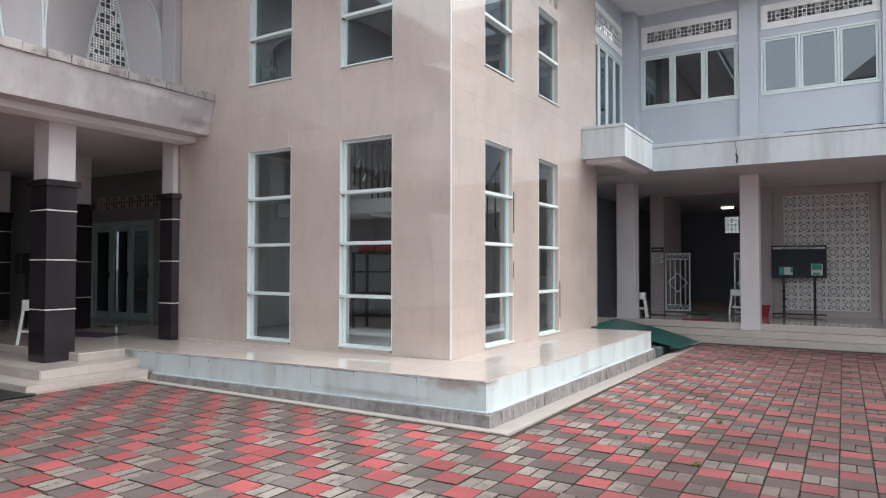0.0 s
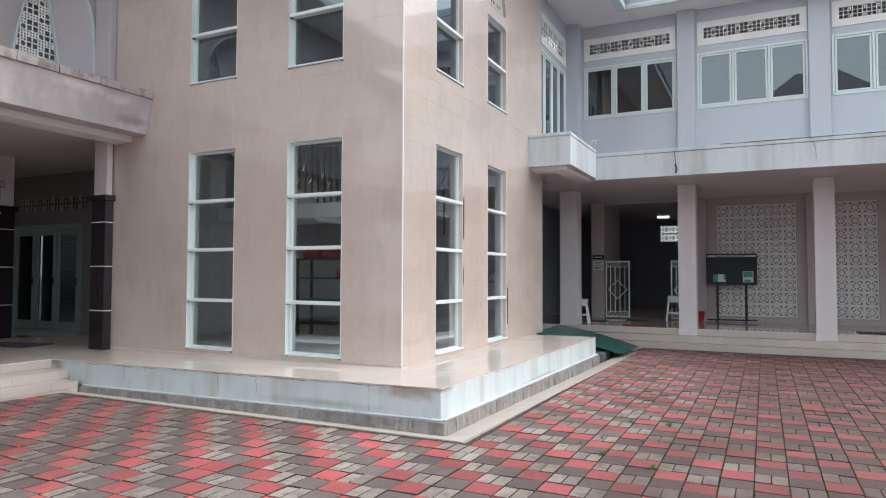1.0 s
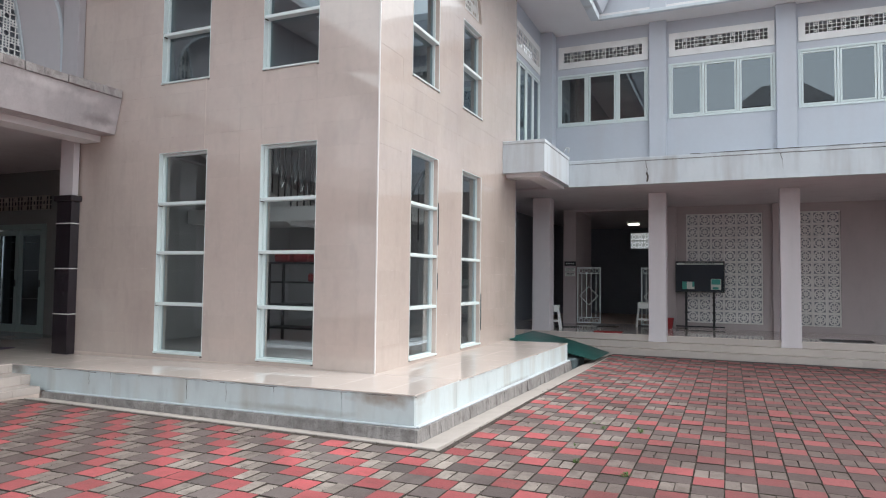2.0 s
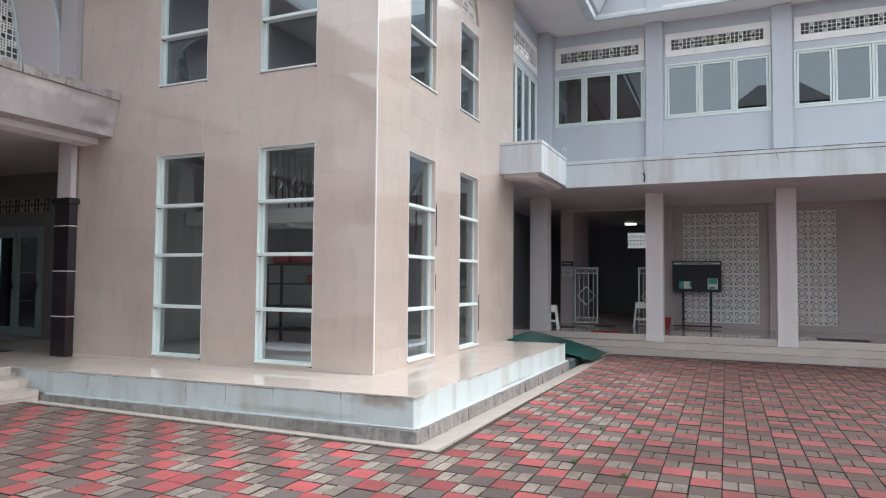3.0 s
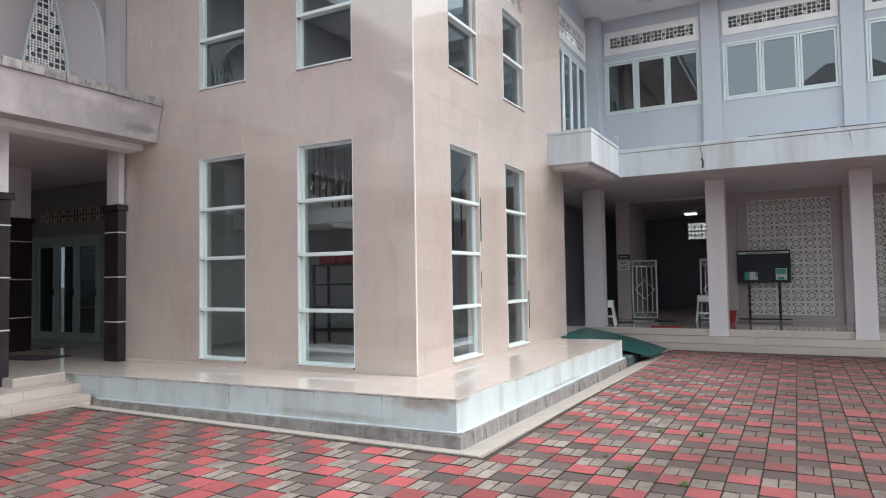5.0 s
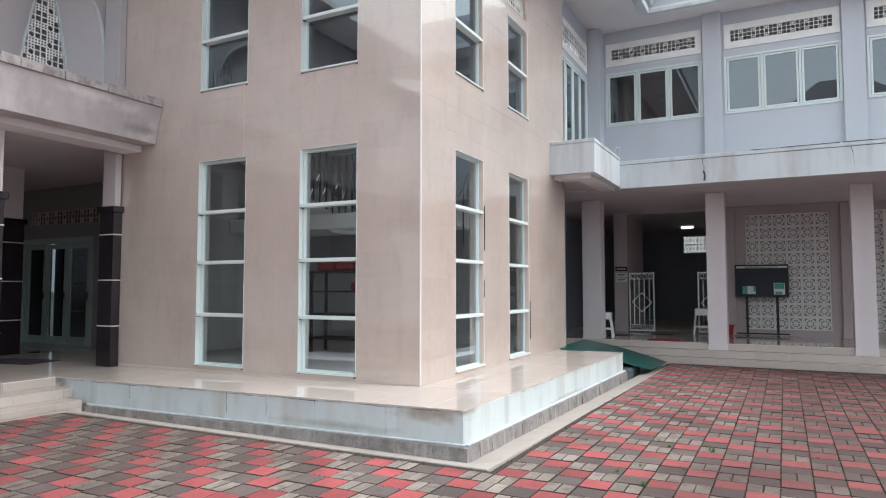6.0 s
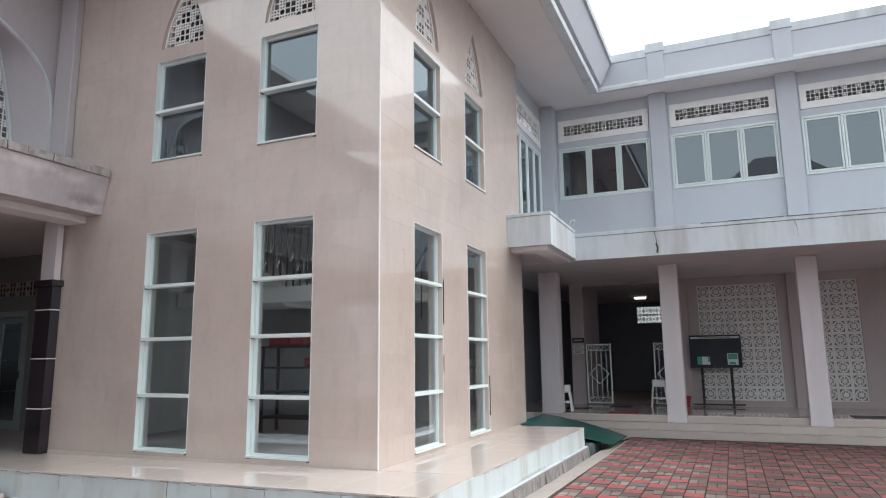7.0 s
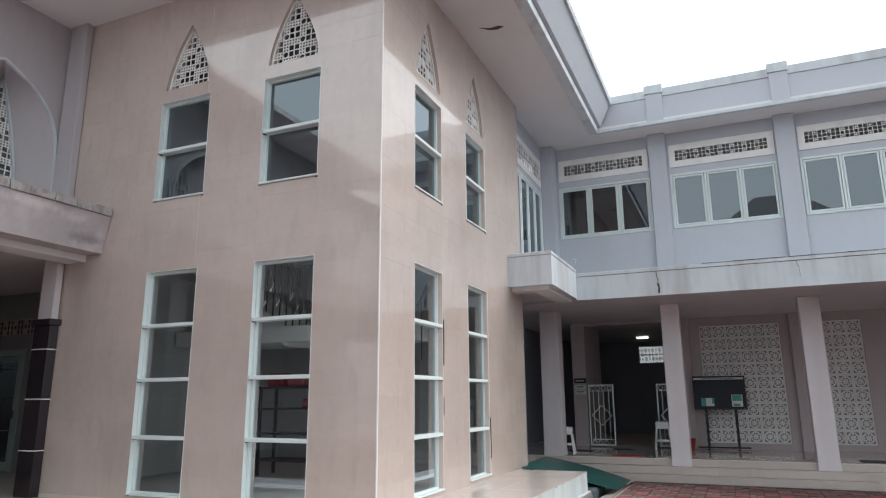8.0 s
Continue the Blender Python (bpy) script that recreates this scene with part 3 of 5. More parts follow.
part("step", boxes((-12.0, -4.06, -2.72, TY - 0.08, -0.05, 0.105)), GROUT, steps)
part("step", boxes((-12.0, -4.36, -2.42, TY - 0.0, 0.105, 0.22)), GROUT, steps)


def porch_column(name, x0, x1, y0, y1, z0, label):
    c = thing(name, label, "column", group="tiled porch columns", at=pose((x0 + x1) / 2, (y0 + y1) / 2, z0))
    hx, hy = (x1 - x0) / 2, (y1 - y0) / 2
    part("shaft", boxes((-hx, hx, -hy, hy, 0, 3.52 - z0)), PINK_PAINT, c, "pale painted upper shaft")
    z = 0.0
    for k, t in enumerate((TERRACE + 0.535 - z0, 0.66, 0.66, 0.33)):
        part("tile_band", boxes((-hx - 0.02, hx + 0.02, -hy - 0.02, hy + 0.02, z + 0.004, z + t - 0.012), bevel=0.003), DARK_TILE, c, "polished dark tile facing")
        if k < 3:
            part("trim_line", boxes((-hx - 0.026, hx + 0.026, -hy - 0.026, hy + 0.026, z + t - 0.011, z + t + 0.003), bevel=0.002), WHITE_TRIM, c, "thin white line")
        z += t
    part("capital", boxes((-hx - 0.055, hx + 0.055, -hy - 0.055, hy + 0.055, z - 0.012, z + 0.075), bevel=0.008), DARK_TILE, c, "dark projecting capital")
    return c


COLUMN_LABEL = "square porch column faced with dark tiles and white lines"
porch_column("porch_column", -5.33, -4.97, -2.05, -1.69, 0.232 - SINK, COLUMN_LABEL)
porch_column("porch_column", -5.29, -5.02, -0.12, -0.026, TERRACE - SINK, "half column against the tan wall, dark tiles below")
porch_column("porch_column", -8.48, -8.09, -0.03, 0.36, TERRACE - SINK, COLUMN_LABEL)
porch_column("porch_column", -11.7, -11.36, 0.1, 0.50, TERRACE - SINK, COLUMN_LABEL)

canopy = thing("porch_canopy", "porch canopy slab with stained fascia and a capping of mortared bricks", "canopy", "structure")
# canopy and ceiling lengthened out of view to keep sky light off the porch
bm = bmesh.new()
prism(bm, [(-4.70, 3.47), (-4.33, 3.47), (-4.215, 3.975), (-4.70, 3.975)], -15.0, -0.006)
part("fascia", bm, FASCIA, canopy)
part("edge_beam", boxes((-4.98, -4.62, -15.0, -0.006, 3.38, 3.469)), SOFFIT, canopy)
part("roof_slab", boxes((-12, -4.70, -15.0, -0.006, 3.50, 3.9)), SOFFIT, canopy)
solid("ceiling_porch", boxes((-12, -4.981, -15.0, 3.3, 3.485, 3.499)), PINK_PAINT, "flat painted porch ceiling", "ceiling", "structure")
y = -0.02
while y > -5.5:
    step = random.uniform(0.13, 0.34)
    dz, dx = random.uniform(-0.008, 0.010), random.uniform(-0.010, 0.006)
    cap = boxes((-4.43, -4.185 + dx, y - step + random.uniform(0.003, 0.010), y, 3.977, 4.085 + dz), bevel=random.uniform(0.003, 0.009))
    lean = random.uniform(-0.12, 0.12)
    for v in cap.verts:
        v.co.y += (v.co.z - 4.03) * lean
        v.co.z += random.uniform(-0.003, 0.003)
    part("cap_brick", cap, CAP, canopy)
    y -= step
# porch back wall with its door
DOOR_Y = 1.92
solid("wall_porch_back", wall_bm(-12, -5.47, 0.25, 3.5, DOOR_Y, DOOR_Y + 0.18, [(-10.75, -8.42, 0.295, 2.44), (-10.5, -8.32, 2.72, 3.0)]), PORCH_GREY, "pale porch back wall, coloured dark for the porch shade", "wall", "structure")
solid("wall_porch_side", boxes((-5.46, -5.305, 0.0, DOOR_Y + 0.18, 0.25, 3.5)), PINK_PAINT, "short porch side wall", "wall", "structure")
# added wall, shuts out light from the west; shade tone in its paint
solid("wall_porch_west", boxes((-12.2, -12.0, -15, 3.3, -0.1, 7.0)), PORCH_GREY, "plain added wall closing the porch against western light", "wall", "structure")
# hall closed with dark-toned walls so no light leaks behind the door
solid("wall_hall_dark", boxes((-12, -5.47, 3.4, 3.5, 0.0, 3.5), (-5.46, -5.40, DOOR_Y + 0.19, 3.4, 0.0, 3.5)), INNER_DARK, "shade-toned hall walls behind the doors, closing out stray light", "wall", "structure")
door = thing("door_1", "closed glazed folding door with grey-green aluminium frame", "door", "structure", at=pose(0, DOOR_Y, 0))
part("door_frame", boxes((-10.75, -10.65, -0.02, 0.10, 0.295, 2.44), (-8.52, -8.42, -0.02, 0.10, 0.295, 2.44), (-10.65, -8.52, -0.02, 0.10, 2.33, 2.44)), DOOR_PAINT, door)
for a in (-10.63, -9.94, -9.25):
    b = a + 0.67 if a < -9.3 else -8.54
    leaf = part("door_leaf", boxes((a, a + 0.10, 0.02, 0.07, 0.30, 2.32), (b - 0.10, b, 0.02, 0.07, 0.30, 2.32), (a + 0.10, b - 0.10, 0.02, 0.07, 2.22, 2.32), (a + 0.10, b - 0.10, 0.02, 0.07, 0.30, 0.45), bevel=0.004), DOOR_PAINT, door)
    part("pane", boxes((a + 0.10, b - 0.10, 0.04, 0.048, 0.45, 2.22)), GLASS_DARK, leaf).visible_shadow = False
    part("handle", boxes((b - 0.06, b - 0.045, -0.005, 0.02, 1.20, 1.34), bevel=0.003), BLACK, leaf)
vent2 = thing("door_vent", "pierced lattice band over the porch door", "vent", "structure", at=pose(0, DOOR_Y, 0))
bm = bmesh.new()
star_lattice(bm, -10.5, -8.32, 2.72, 3.0, 0.093, 0.005, 0.030)
part("lattice", bm, VENT_TAN, vent2)
# black sheet in place of the shade behind the door vent
part("backing", boxes((-10.5, -8.32, 0.15, 0.158, 2.72, 3.0)), BLACK, vent2, "black sheet standing in for shade behind the lattice")

# ================= upper arcade over the porch: flared pointed niches =================
arcade = thing("arcade_wall", "pale wall of flared pointed arch niches over the porch", "wall", "structure")
ARC_X = -5.42


def niche(parent, mid, half, foot, top, inner_half, inner_top, deep, aside):
    """In wall space: x along the wall, -y outward. Flared surface from the wide front arch to the narrow back arch."""
    def outline(h, t, power):
        line = gothic(h, foot, t, 40, power)
        return [(-x, z) for x, z in line] + [(x, z) for x, z in line[-2::-1]]
    front, back = outline(half, top, 6.0), outline(inner_half, inner_top, 1.9)
    bm = bmesh.new()
    a = [bm.verts.new((mid + x, 0.0, z)) for x, z in front]
    b = [bm.verts.new((mid + aside + x, deep, z)) for x, z in back]
    for i in range(len(a) - 1):
        bm.faces.new((a[i], a[i + 1], b[i + 1], b[i]))
    flare = part("flare", bm, LILAC_PAINT, parent)
    flare.data.polygons.foreach_set("use_smooth", [True] * len(flare.data.polygons))
    rim = [(mid + x, z) for x, z in front]
    part("front_rim", strip(bmesh.new(), [(mid + x * 0.975, foot + (z - foot) * 0.985) for x, z in front], rim, -0.02, 0.03), WHITE_PAINT, parent, "white rim")
    mid += aside
    rim = [(mid + x, z) for x, z in back]
    part("back_rim", strip(bmesh.new(), [(mid + x * 0.92, foot + (z - foot) * 0.97) for x, z in back], rim, deep - 0.03, deep + 0.03), WHITE_PAINT, parent, "white rim")

    def inside(x, z):
        s = min(1.0, max(0.0, (z - foot) / (inner_top - foot)))
        return abs(x - mid) < inner_half * (1 - s ** 1.9) and z < inner_top
    bm = bmesh.new()
    star_lattice(bm, mid - inner_half, mid + inner_half, foot, inner_top, 0.085, deep + 0.01, deep + 0.028, inside, 1)
    part("lattice", bm, LATTICE, parent)
    # wall face beside the arch
    mid -= aside
    bm = bmesh.new()
    for sgn in (-1, 1):
        prism(bm, [(mid + sgn * x, z) for x, z in gothic(half, foot, top, 40, 6.0)] + [(mid, SOFFIT_Z), (mid + sgn * half, SOFFIT_Z)], 0.0, 0.05)
    part("wall_face", bm, LILAC_PAINT, parent)


arcade.matrix_basis = Matrix.Translation((ARC_X, 0, 0)) @ EAST
for k in range(4):
    niche(arcade, -0.985 - 1.86 * k, 0.93, 3.9, 6.17, 0.40, 6.12, 0.45, 0.28)
solid("wall_arcade_back", boxes((-6.5, -6.4, -9, 0.0, 3.9, 7.05)), INNER_DARK, "shade-toned wall behind the lattice", "wall", "structure")
solid("corner_pilaster", boxes((-5.36, -5.02, -0.12, -0.005, 3.9, SOFFIT_Z - 0.002), bevel=0.01), LILAC_PAINT, "lilac-grey pilaster where arcade and tower meet", "pilaster", "structure")

# ================= far wing =================
solid("far_porch_floor", boxes((-8, 20, 8.04, 18.7, -0.05, PORCH - 0.012)), GROUT, "porch floor of the far wing under cream tiles", "floor", "structure")
far_steps = thing("far_steps", "three low steps faced with cream tiles along the far porch", "steps", "structure")
part("step", boxes((-8, 20, 7.56, 7.80, -0.15, 0.040)), GROUT, far_steps)
part("step", boxes((-8, 20, 7.80, 8.04, -0.15, 0.173)), GROUT, far_steps)
part("drain_line", boxes((1.5, 20, 7.44, 7.56, -0.15, -0.080)), BLACK, far_steps, "dark drain joint at the foot")


def far_column(x0, x1, y, foot):
    c = thing("porch_post", "plain square pinkish-grey column of the far porch", "column", group="far porch columns", at=pose((x0 + x1) / 2, y + 0.19, foot))
    h = (x1 - x0) / 2
    part("shaft", boxes((-h, h, -0.19, 0.19, 0, 3.355 - foot), bevel=0.006), PINK_PAINT, c)
    part("base_band", boxes((-h - 0.004, h + 0.004, -0.194, 0.194, 0.0, 0.10)), PINK_PAINT, c)
    return c


for x0, x1, y, foot in ((-0.40, 0.005, 8.03, PORCH), (2.18, 2.535, FAR_COL, 0.185), (4.70, 5.06, FAR_COL, 0.185), (7.22, 7.58, FAR_COL, 0.185), (9.74, 10.1, FAR_COL, 0.185)):
    far_column(x0, x1, y, foot)
# back wall with the breeze-block panels and the gateway
PANELS = ((2.775, 4.505, 6), (4.98, 6.13, 4))
LAT_Z = (0.455, 3.16)
solid("wall_far_back", wall_bm(-0.34, 16, 0.2, 3.42, FAR_BACK, FAR_BACK + 0.16, [(a, b, *LAT_Z) for a, b, _ in PANELS] + [(0.0, 2.24, 0.0, 3.30)]), BACK_PAINT, "mauve-grey porch back wall, porch shade in its colour", "wall", "structure")
for x0, x1 in ((2.245, 2.545), (4.715, 4.97), (7.15, 7.45)):
    solid("wall_pilaster", boxes((x0, x1, FAR_BACK - 0.14, FAR_BACK - 0.002, PORCH, 3.355)), BACK_PAINT, "plain pilaster on the porch back wall, shade in its colour", "pilaster", "structure", "porch pilasters")
solid("ceiling_far_porch", boxes((-8, 20, FAR_EDGE + 0.15, 18.7, 3.36, 3.72), (-1.5, 0.74, 4.75, FAR_EDGE + 0.15, 3.40, 3.46)), PINK_PAINT, "flat painted ceiling of the far porch", "ceiling", "structure")
solid("wall_corridor", boxes((-0.12, -0.003, FAR_BACK + 0.165, 13.0, 0.2, 3.358), (2.45, 2.55, FAR_BACK + 0.165, 17.4, 0.2, 3.358)), BACK_PAINT, "mauve-grey corridor wall, shade in its colour", "wall", "structure")
solid("wall_corridor_end", wall_bm(-8, 20, 0.2, 3.358, 17.5, 17.7, [(0.52, 1.42, 2.62, 3.2)]), INNER_DARK, "shade-toned wall at the corridor's end", "wall", "structure")
# extra wall close behind the screens so their holes stay dark
solid("wall_far_room", boxes((2.56, 7.0, FAR_BACK + 0.75, FAR_BACK + 0.85, 0.2, 3.358)), INNER_DARK, "added shade-toned wall that darkens the breeze-block holes", "wall", "structure")
solid("wall_far_west", boxes((-8, -0.02, 5.41, 5.5, 0.2, 3.358), (-1.75, -1.65, 5.5, 17.5, 0.2, 3.358)), INNER_DARK, "shade-toned wall behind the tower", "wall", "structure")
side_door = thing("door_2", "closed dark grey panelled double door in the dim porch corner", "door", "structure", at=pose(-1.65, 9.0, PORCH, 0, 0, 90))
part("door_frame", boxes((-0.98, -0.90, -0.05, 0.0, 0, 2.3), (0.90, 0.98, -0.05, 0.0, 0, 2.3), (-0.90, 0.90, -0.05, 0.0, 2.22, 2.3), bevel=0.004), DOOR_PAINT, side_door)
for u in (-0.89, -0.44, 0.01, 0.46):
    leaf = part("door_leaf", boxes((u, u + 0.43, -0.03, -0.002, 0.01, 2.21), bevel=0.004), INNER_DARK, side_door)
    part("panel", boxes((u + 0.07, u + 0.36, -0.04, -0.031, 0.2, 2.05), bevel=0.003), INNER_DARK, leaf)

# the L-shaped canopy slab between the storeys
slab = thing("storey_canopy", "white weathered canopy slab that bends round from tower to far wing", "canopy", "structure")
part("fascia", boxes((0.775, 20, FAR_EDGE, FAR_EDGE + 0.12, 3.355, 3.81)), WHITE_PAINT, slab)
part("capping", boxes((0.765, 20, FAR_EDGE - 0.012, FAR_EDGE + 0.14, 3.818, 3.885), bevel=0.006), WHITE_PAINT, slab)
part("deck", boxes((-0.02, 20, FAR_EDGE + 0.12, FAR_WALL, 3.725, 3.80)), WHITE_PAINT, slab)
part("box_fascia", boxes((0.0, 0.775, 4.60, 4.72, 3.385, 3.90), (0.655, 0.775, 4.72, FAR_EDGE + 0.12, 3.385, 3.90)), WHITE_PAINT, slab)
part("box_capping", boxes((0.0, 0.787, 4.588, 4.74, 3.905, 3.965), (0.64, 0.787, 4.74, FAR_EDGE - 0.013, 3.905, 3.965), bevel=0.006), WHITE_PAINT, slab)
part("box_beam", boxes((0.0, 0.66, 4.80, 5.1, 3.33, 3.40), (0.36, 0.66, 5.1, 6.6, 3.33, 3.40)), SOFFIT, slab)

# upper wall of the far wing
FW = ((0.168, 2.173), (2.590, 4.655), (5.065, 7.13), (7.54, 9.60))
UPPER = (4.968, 6.158)
VENT_Z = (6.315, 6.82)
holes = [(a, b, *UPPER) for a, b in FW] + [(a + 0.12, b - 0.12, VENT_Z[0] + 0.14, VENT_Z[1] - 0.13) for a, b in FW]
solid("wall_far_upper", wall_bm(-0.20, 16, 3.5, SOFFIT_Z + 0.02, FAR_WALL, FAR_WALL + 0.18, holes), GREY_PAINT, "pale grey upper wall of the far wing", "wall", "structure")
solid("wall_far_inner", boxes((-0.2, 16, 11.5, 11.6, 3.5, 7.0)), INNER, "plain back wall of the upper rooms", "wall", "structure")
solid("floor_far_upper", boxes((-0.2, 16, FAR_WALL + 0.18, 11.5, 3.5, 3.76)), INNER, "floor of the upper rooms", "floor", "structure")
solid("wall_far_ends", boxes((-0.35, -0.2, FAR_WALL, 11.6, 3.5, 7.05), (16.0, 16.15, FAR_WALL, 11.6, 3.5, 7.05), (-5.3, -0.2, TOWER_END + 0.01, FAR_WALL - 0.01, 3.47, 3.5), (-5.3, -5.2, TOWER_END + 0.01, 11.6, 3.5, 7.05), (-5.2, -0.36, 11.5, 11.6, 3.5, 7.05)), INNER, "plain end walls of the upper rooms", "wall", "structure")
solid("ceiling_far_upper", boxes((-0.2, 16, FAR_WALL + 0.19, 11.5, 6.95, 7.0)), INNER, "ceiling of the upper rooms", "ceiling", "structure")


def casement(name, w, z0, z1, n, label, at, group):
    """A row of casements: outer frame, mullions, and a sash with a pane in each bay."""
    win = thing(name, label, "window", "structure", group, at)
    h, f = w / 2, 0.045
    part("window_frame", boxes((-h, -h + f, -0.02, 0.06, z0, z1), (h - f, h, -0.02, 0.06, z0, z1), (-h + f, h - f, -0.02, 0.06, z1 - f, z1), (-h + f, h - f, -0.02, 0.06, z0, z0 + f), bevel=0.004), FRAME, win)
    step = (w - f) / n
    for i in range(n):
        a = -h + f + i * step
        b = a + step - f
        if i:
            part("mullion", boxes((a - f, a, -0.02, 0.06, z0 + f, z1 - f), bevel=0.004), FRAME, win)
        g, s = 0.008, 0.045
        sash = part("sash", boxes((a + g, a + s, -0.008, 0.04, z0 + f + g, z1 - f - g), (b - s, b - g, -0.008, 0.04, z0 + f + g, z1 - f - g),
                                  (a + s, b - s, -0.008, 0.04, z1 - f - s, z1 - f - g), (a + s, b - s, -0.008, 0.04, z0 + f + g, z0 + f + s), bevel=0.003), FRAME, win)
        part("pane", boxes((a + s, b - s, 0.012, 0.018, z0 + f + s, z1 - f - s)), GLASS_DARK, sash).visible_shadow = False
    return win


def vent_panel(name, w, z0, z1, at, group):
    v = thing(name, "white precast vent panel pierced with squares and stars", "vent", "structure", group, at)
    h = w / 2
    a, b = h - 0.12, (z0 + 0.14, z1 - 0.13)
    part("panel_frame", wall_bm(-h, h, z0, z1, -0.025, -0.002, [(-a, a, *b)]), LATTICE, v)
    bm = bmesh.new()
    star_lattice(bm, -a, a, b[0], b[1], (b[1] - b[0]) / 3, -0.006, 0.010)
    part("lattice", bm, LATTICE, v)
    return v


for k, (a, b) in enumerate(FW):
    casement("window_3", b - a, *UPPER, 3, "upper window of three casements with dark glass, white frame", pose((a + b) / 2, FAR_WALL, 0), "far wing windows")
    vent_panel("vent_panel", b - a - 0.02, *VENT_Z, pose((a + b) / 2, FAR_WALL, 0), "far wing vents")
for x0, x1 in ((2.195, 2.55), (4.665, 5.03), (7.14, 7.505), (9.62, 9.98)):
    solid("wall_pier", boxes((x0, x1, FAR_WALL - 0.13, FAR_WALL - 0.001, 3.75, SOFFIT_Z - 0.002), bevel=0.006), GREY_PAINT, "pale grey pier between the upper windows", "pier", "structure", "upper piers")
solid("wall_pier", boxes((-0.19, 0.12, FAR_WALL - 0.36, FAR_WALL - 0.001, 3.75, SOFFIT_Z - 0.002), bevel=0.006), GREY_PAINT, "pale grey pier in the inner corner", "pier", "structure", "upper piers")
# recessed wall between tower and far wing, with its slender window
REC = ((5.55, 7.66), (4.0, 5.98))
rec = solid("wall_recess", wall_bm(TOWER_END + 0.001, FAR_WALL, 3.5, SOFFIT_Z + 0.02, 0.0, 0.15, [(*REC[0], *REC[1]), (5.67, 7.54, 6.24, 6.60)]), GREY_PAINT, "pale grey wall set back beside the tower", "wall", "structure")
rec.matrix_basis = Matrix.Translation((-0.16, 0, 0)) @ EAST
mid = sum(REC[0]) / 2
casement("window_4", REC[0][1] - REC[0][0], *REC[1], 4, "slender four-part window with pale curtains behind", Matrix.Translation((-0.16, 0, 0)) @ EAST @ pose(mid, 0, 0), "recess window")
vent_panel("vent_panel", 2.09, 6.10, 6.73, Matrix.Translation((-0.16, 0, 0)) @ EAST @ pose(mid, 0, 0), "far wing vents")

# roof edge of the far wing
solid("ceiling_eaves_far", boxes((0.0, 20, 7.43, FAR_WALL + 0.2, SOFFIT_Z + 0.001, SOFFIT_Z + 0.12)), SOFFIT, "soffit under the far eaves", "soffit", "structure")
parapet = thing("roof_parapet", "pale grey roof parapet with square piers over the far wing", "parapet", "structure")
part("eave_lip", boxes((1.18, 20, 7.34, 7.43, SOFFIT_Z - 0.03, SOFFIT_Z + 0.04), bevel=0.006), WHITE_PAINT, parapet)
part("parapet_wall", boxes((1.2, 20, 7.45, 7.57, SOFFIT_Z + 0.04, 7.71)), GREY_PAINT, parapet)
part("capping", boxes((1.2, 20, 7.43, 7.59, 7.712, 7.895), bevel=0.008), WHITE_PAINT, parapet)
for x in (2.27, 4.64, 7.01, 9.4):
    part("parapet_pier", boxes((x, x + 0.33, 7.40, 7.62, SOFFIT_Z + 0.041, 7.78), bevel=0.006), GREY_PAINT, parapet)
    part("pier_cap", boxes((x - 0.02, x + 0.35, 7.38, 7.64, 7.78, 7.975), bevel=0.008), WHITE_PAINT, parapet)
solid("roof_far", boxes((1.2, 20, 7.58, 18, SOFFIT_Z + 0.13, SOFFIT_Z + 0.3)), GREY_PAINT, "flat roof slab of the far wing", "roof", "structure")

# ================= the rest of the courtyard, behind and beside the camera =================
def plain_house(x0, x1, y0, y1, h, rise, label):
    hs = thing("courtyard_house", label, "house")
    part("walls", boxes((x0, x1, y0, y1, -0.06, h)), PINK_PAINT, hs)
    bm = bmesh.new()
    o = 0.9
    base = [bm.verts.new(p) for p in ((x0 - o, y0 - o, h), (x1 + o, y0 - o, h), (x1 + o, y1 + o, h), (x0 - o, y1 + o, h))]
    w, d = x1 - x0, y1 - y0
    if w > d:
        r = [bm.verts.new(p) for p in ((x0 + d / 2, (y0 + y1) / 2, h + rise), (x1 - d / 2, (y0 + y1) / 2, h + rise))]
        faces = ((base[0], base[1], r[1], r[0]), (base[2], base[3], r[0], r[1]), (base[1], base[2], r[1]), (base[3], base[0], r[0]))
    else:
        r = [bm.verts.new(p) for p in (((x0 + x1) / 2, y0 + w / 2, h + rise), ((x0 + x1) / 2, y1 - w / 2, h + rise))]
        faces = ((base[1], base[2], r[1], r[0]), (base[3], base[0], r[0], r[1]), (base[0], base[1], r[0]), (base[2], base[3], r[1]))
    for f in faces:
        bm.faces.new(f)
    bm.faces.new(base[::-1])
    part("roof", bm, ROOF_TILE, hs)


plain_house(-44, -4, -36, -26, 7.5, 3.0, "plain long house with a dark hipped roof across the courtyard")
# out of view: blocks western sky light, height follows the roofline mirrored in the facade
plain_house(-20, -9.9, -24, -6.2, 9.0, 0.4, "plain unseen west wing that closes the court and shades the porch side")
plain_house(4.97, 8.6, -21.9, -20.5, 11.9, 1.6, "tall narrow house with a dark hipped roof across the courtyard")
plain_house(4, 16, -34, -24, 6.5, 3.5, "plain house with a dark hipped roof across the courtyard")
plain_house(30, 38, -14, 18, 6.0, 2.6, "plain long house with a dark hipped roof beside the courtyard")

# ================= things in the far porch =================
def rods(bm, pairs, r, sides=6):
    for a, b in pairs:
        rod(bm, a, b, r, sides)
    return bm


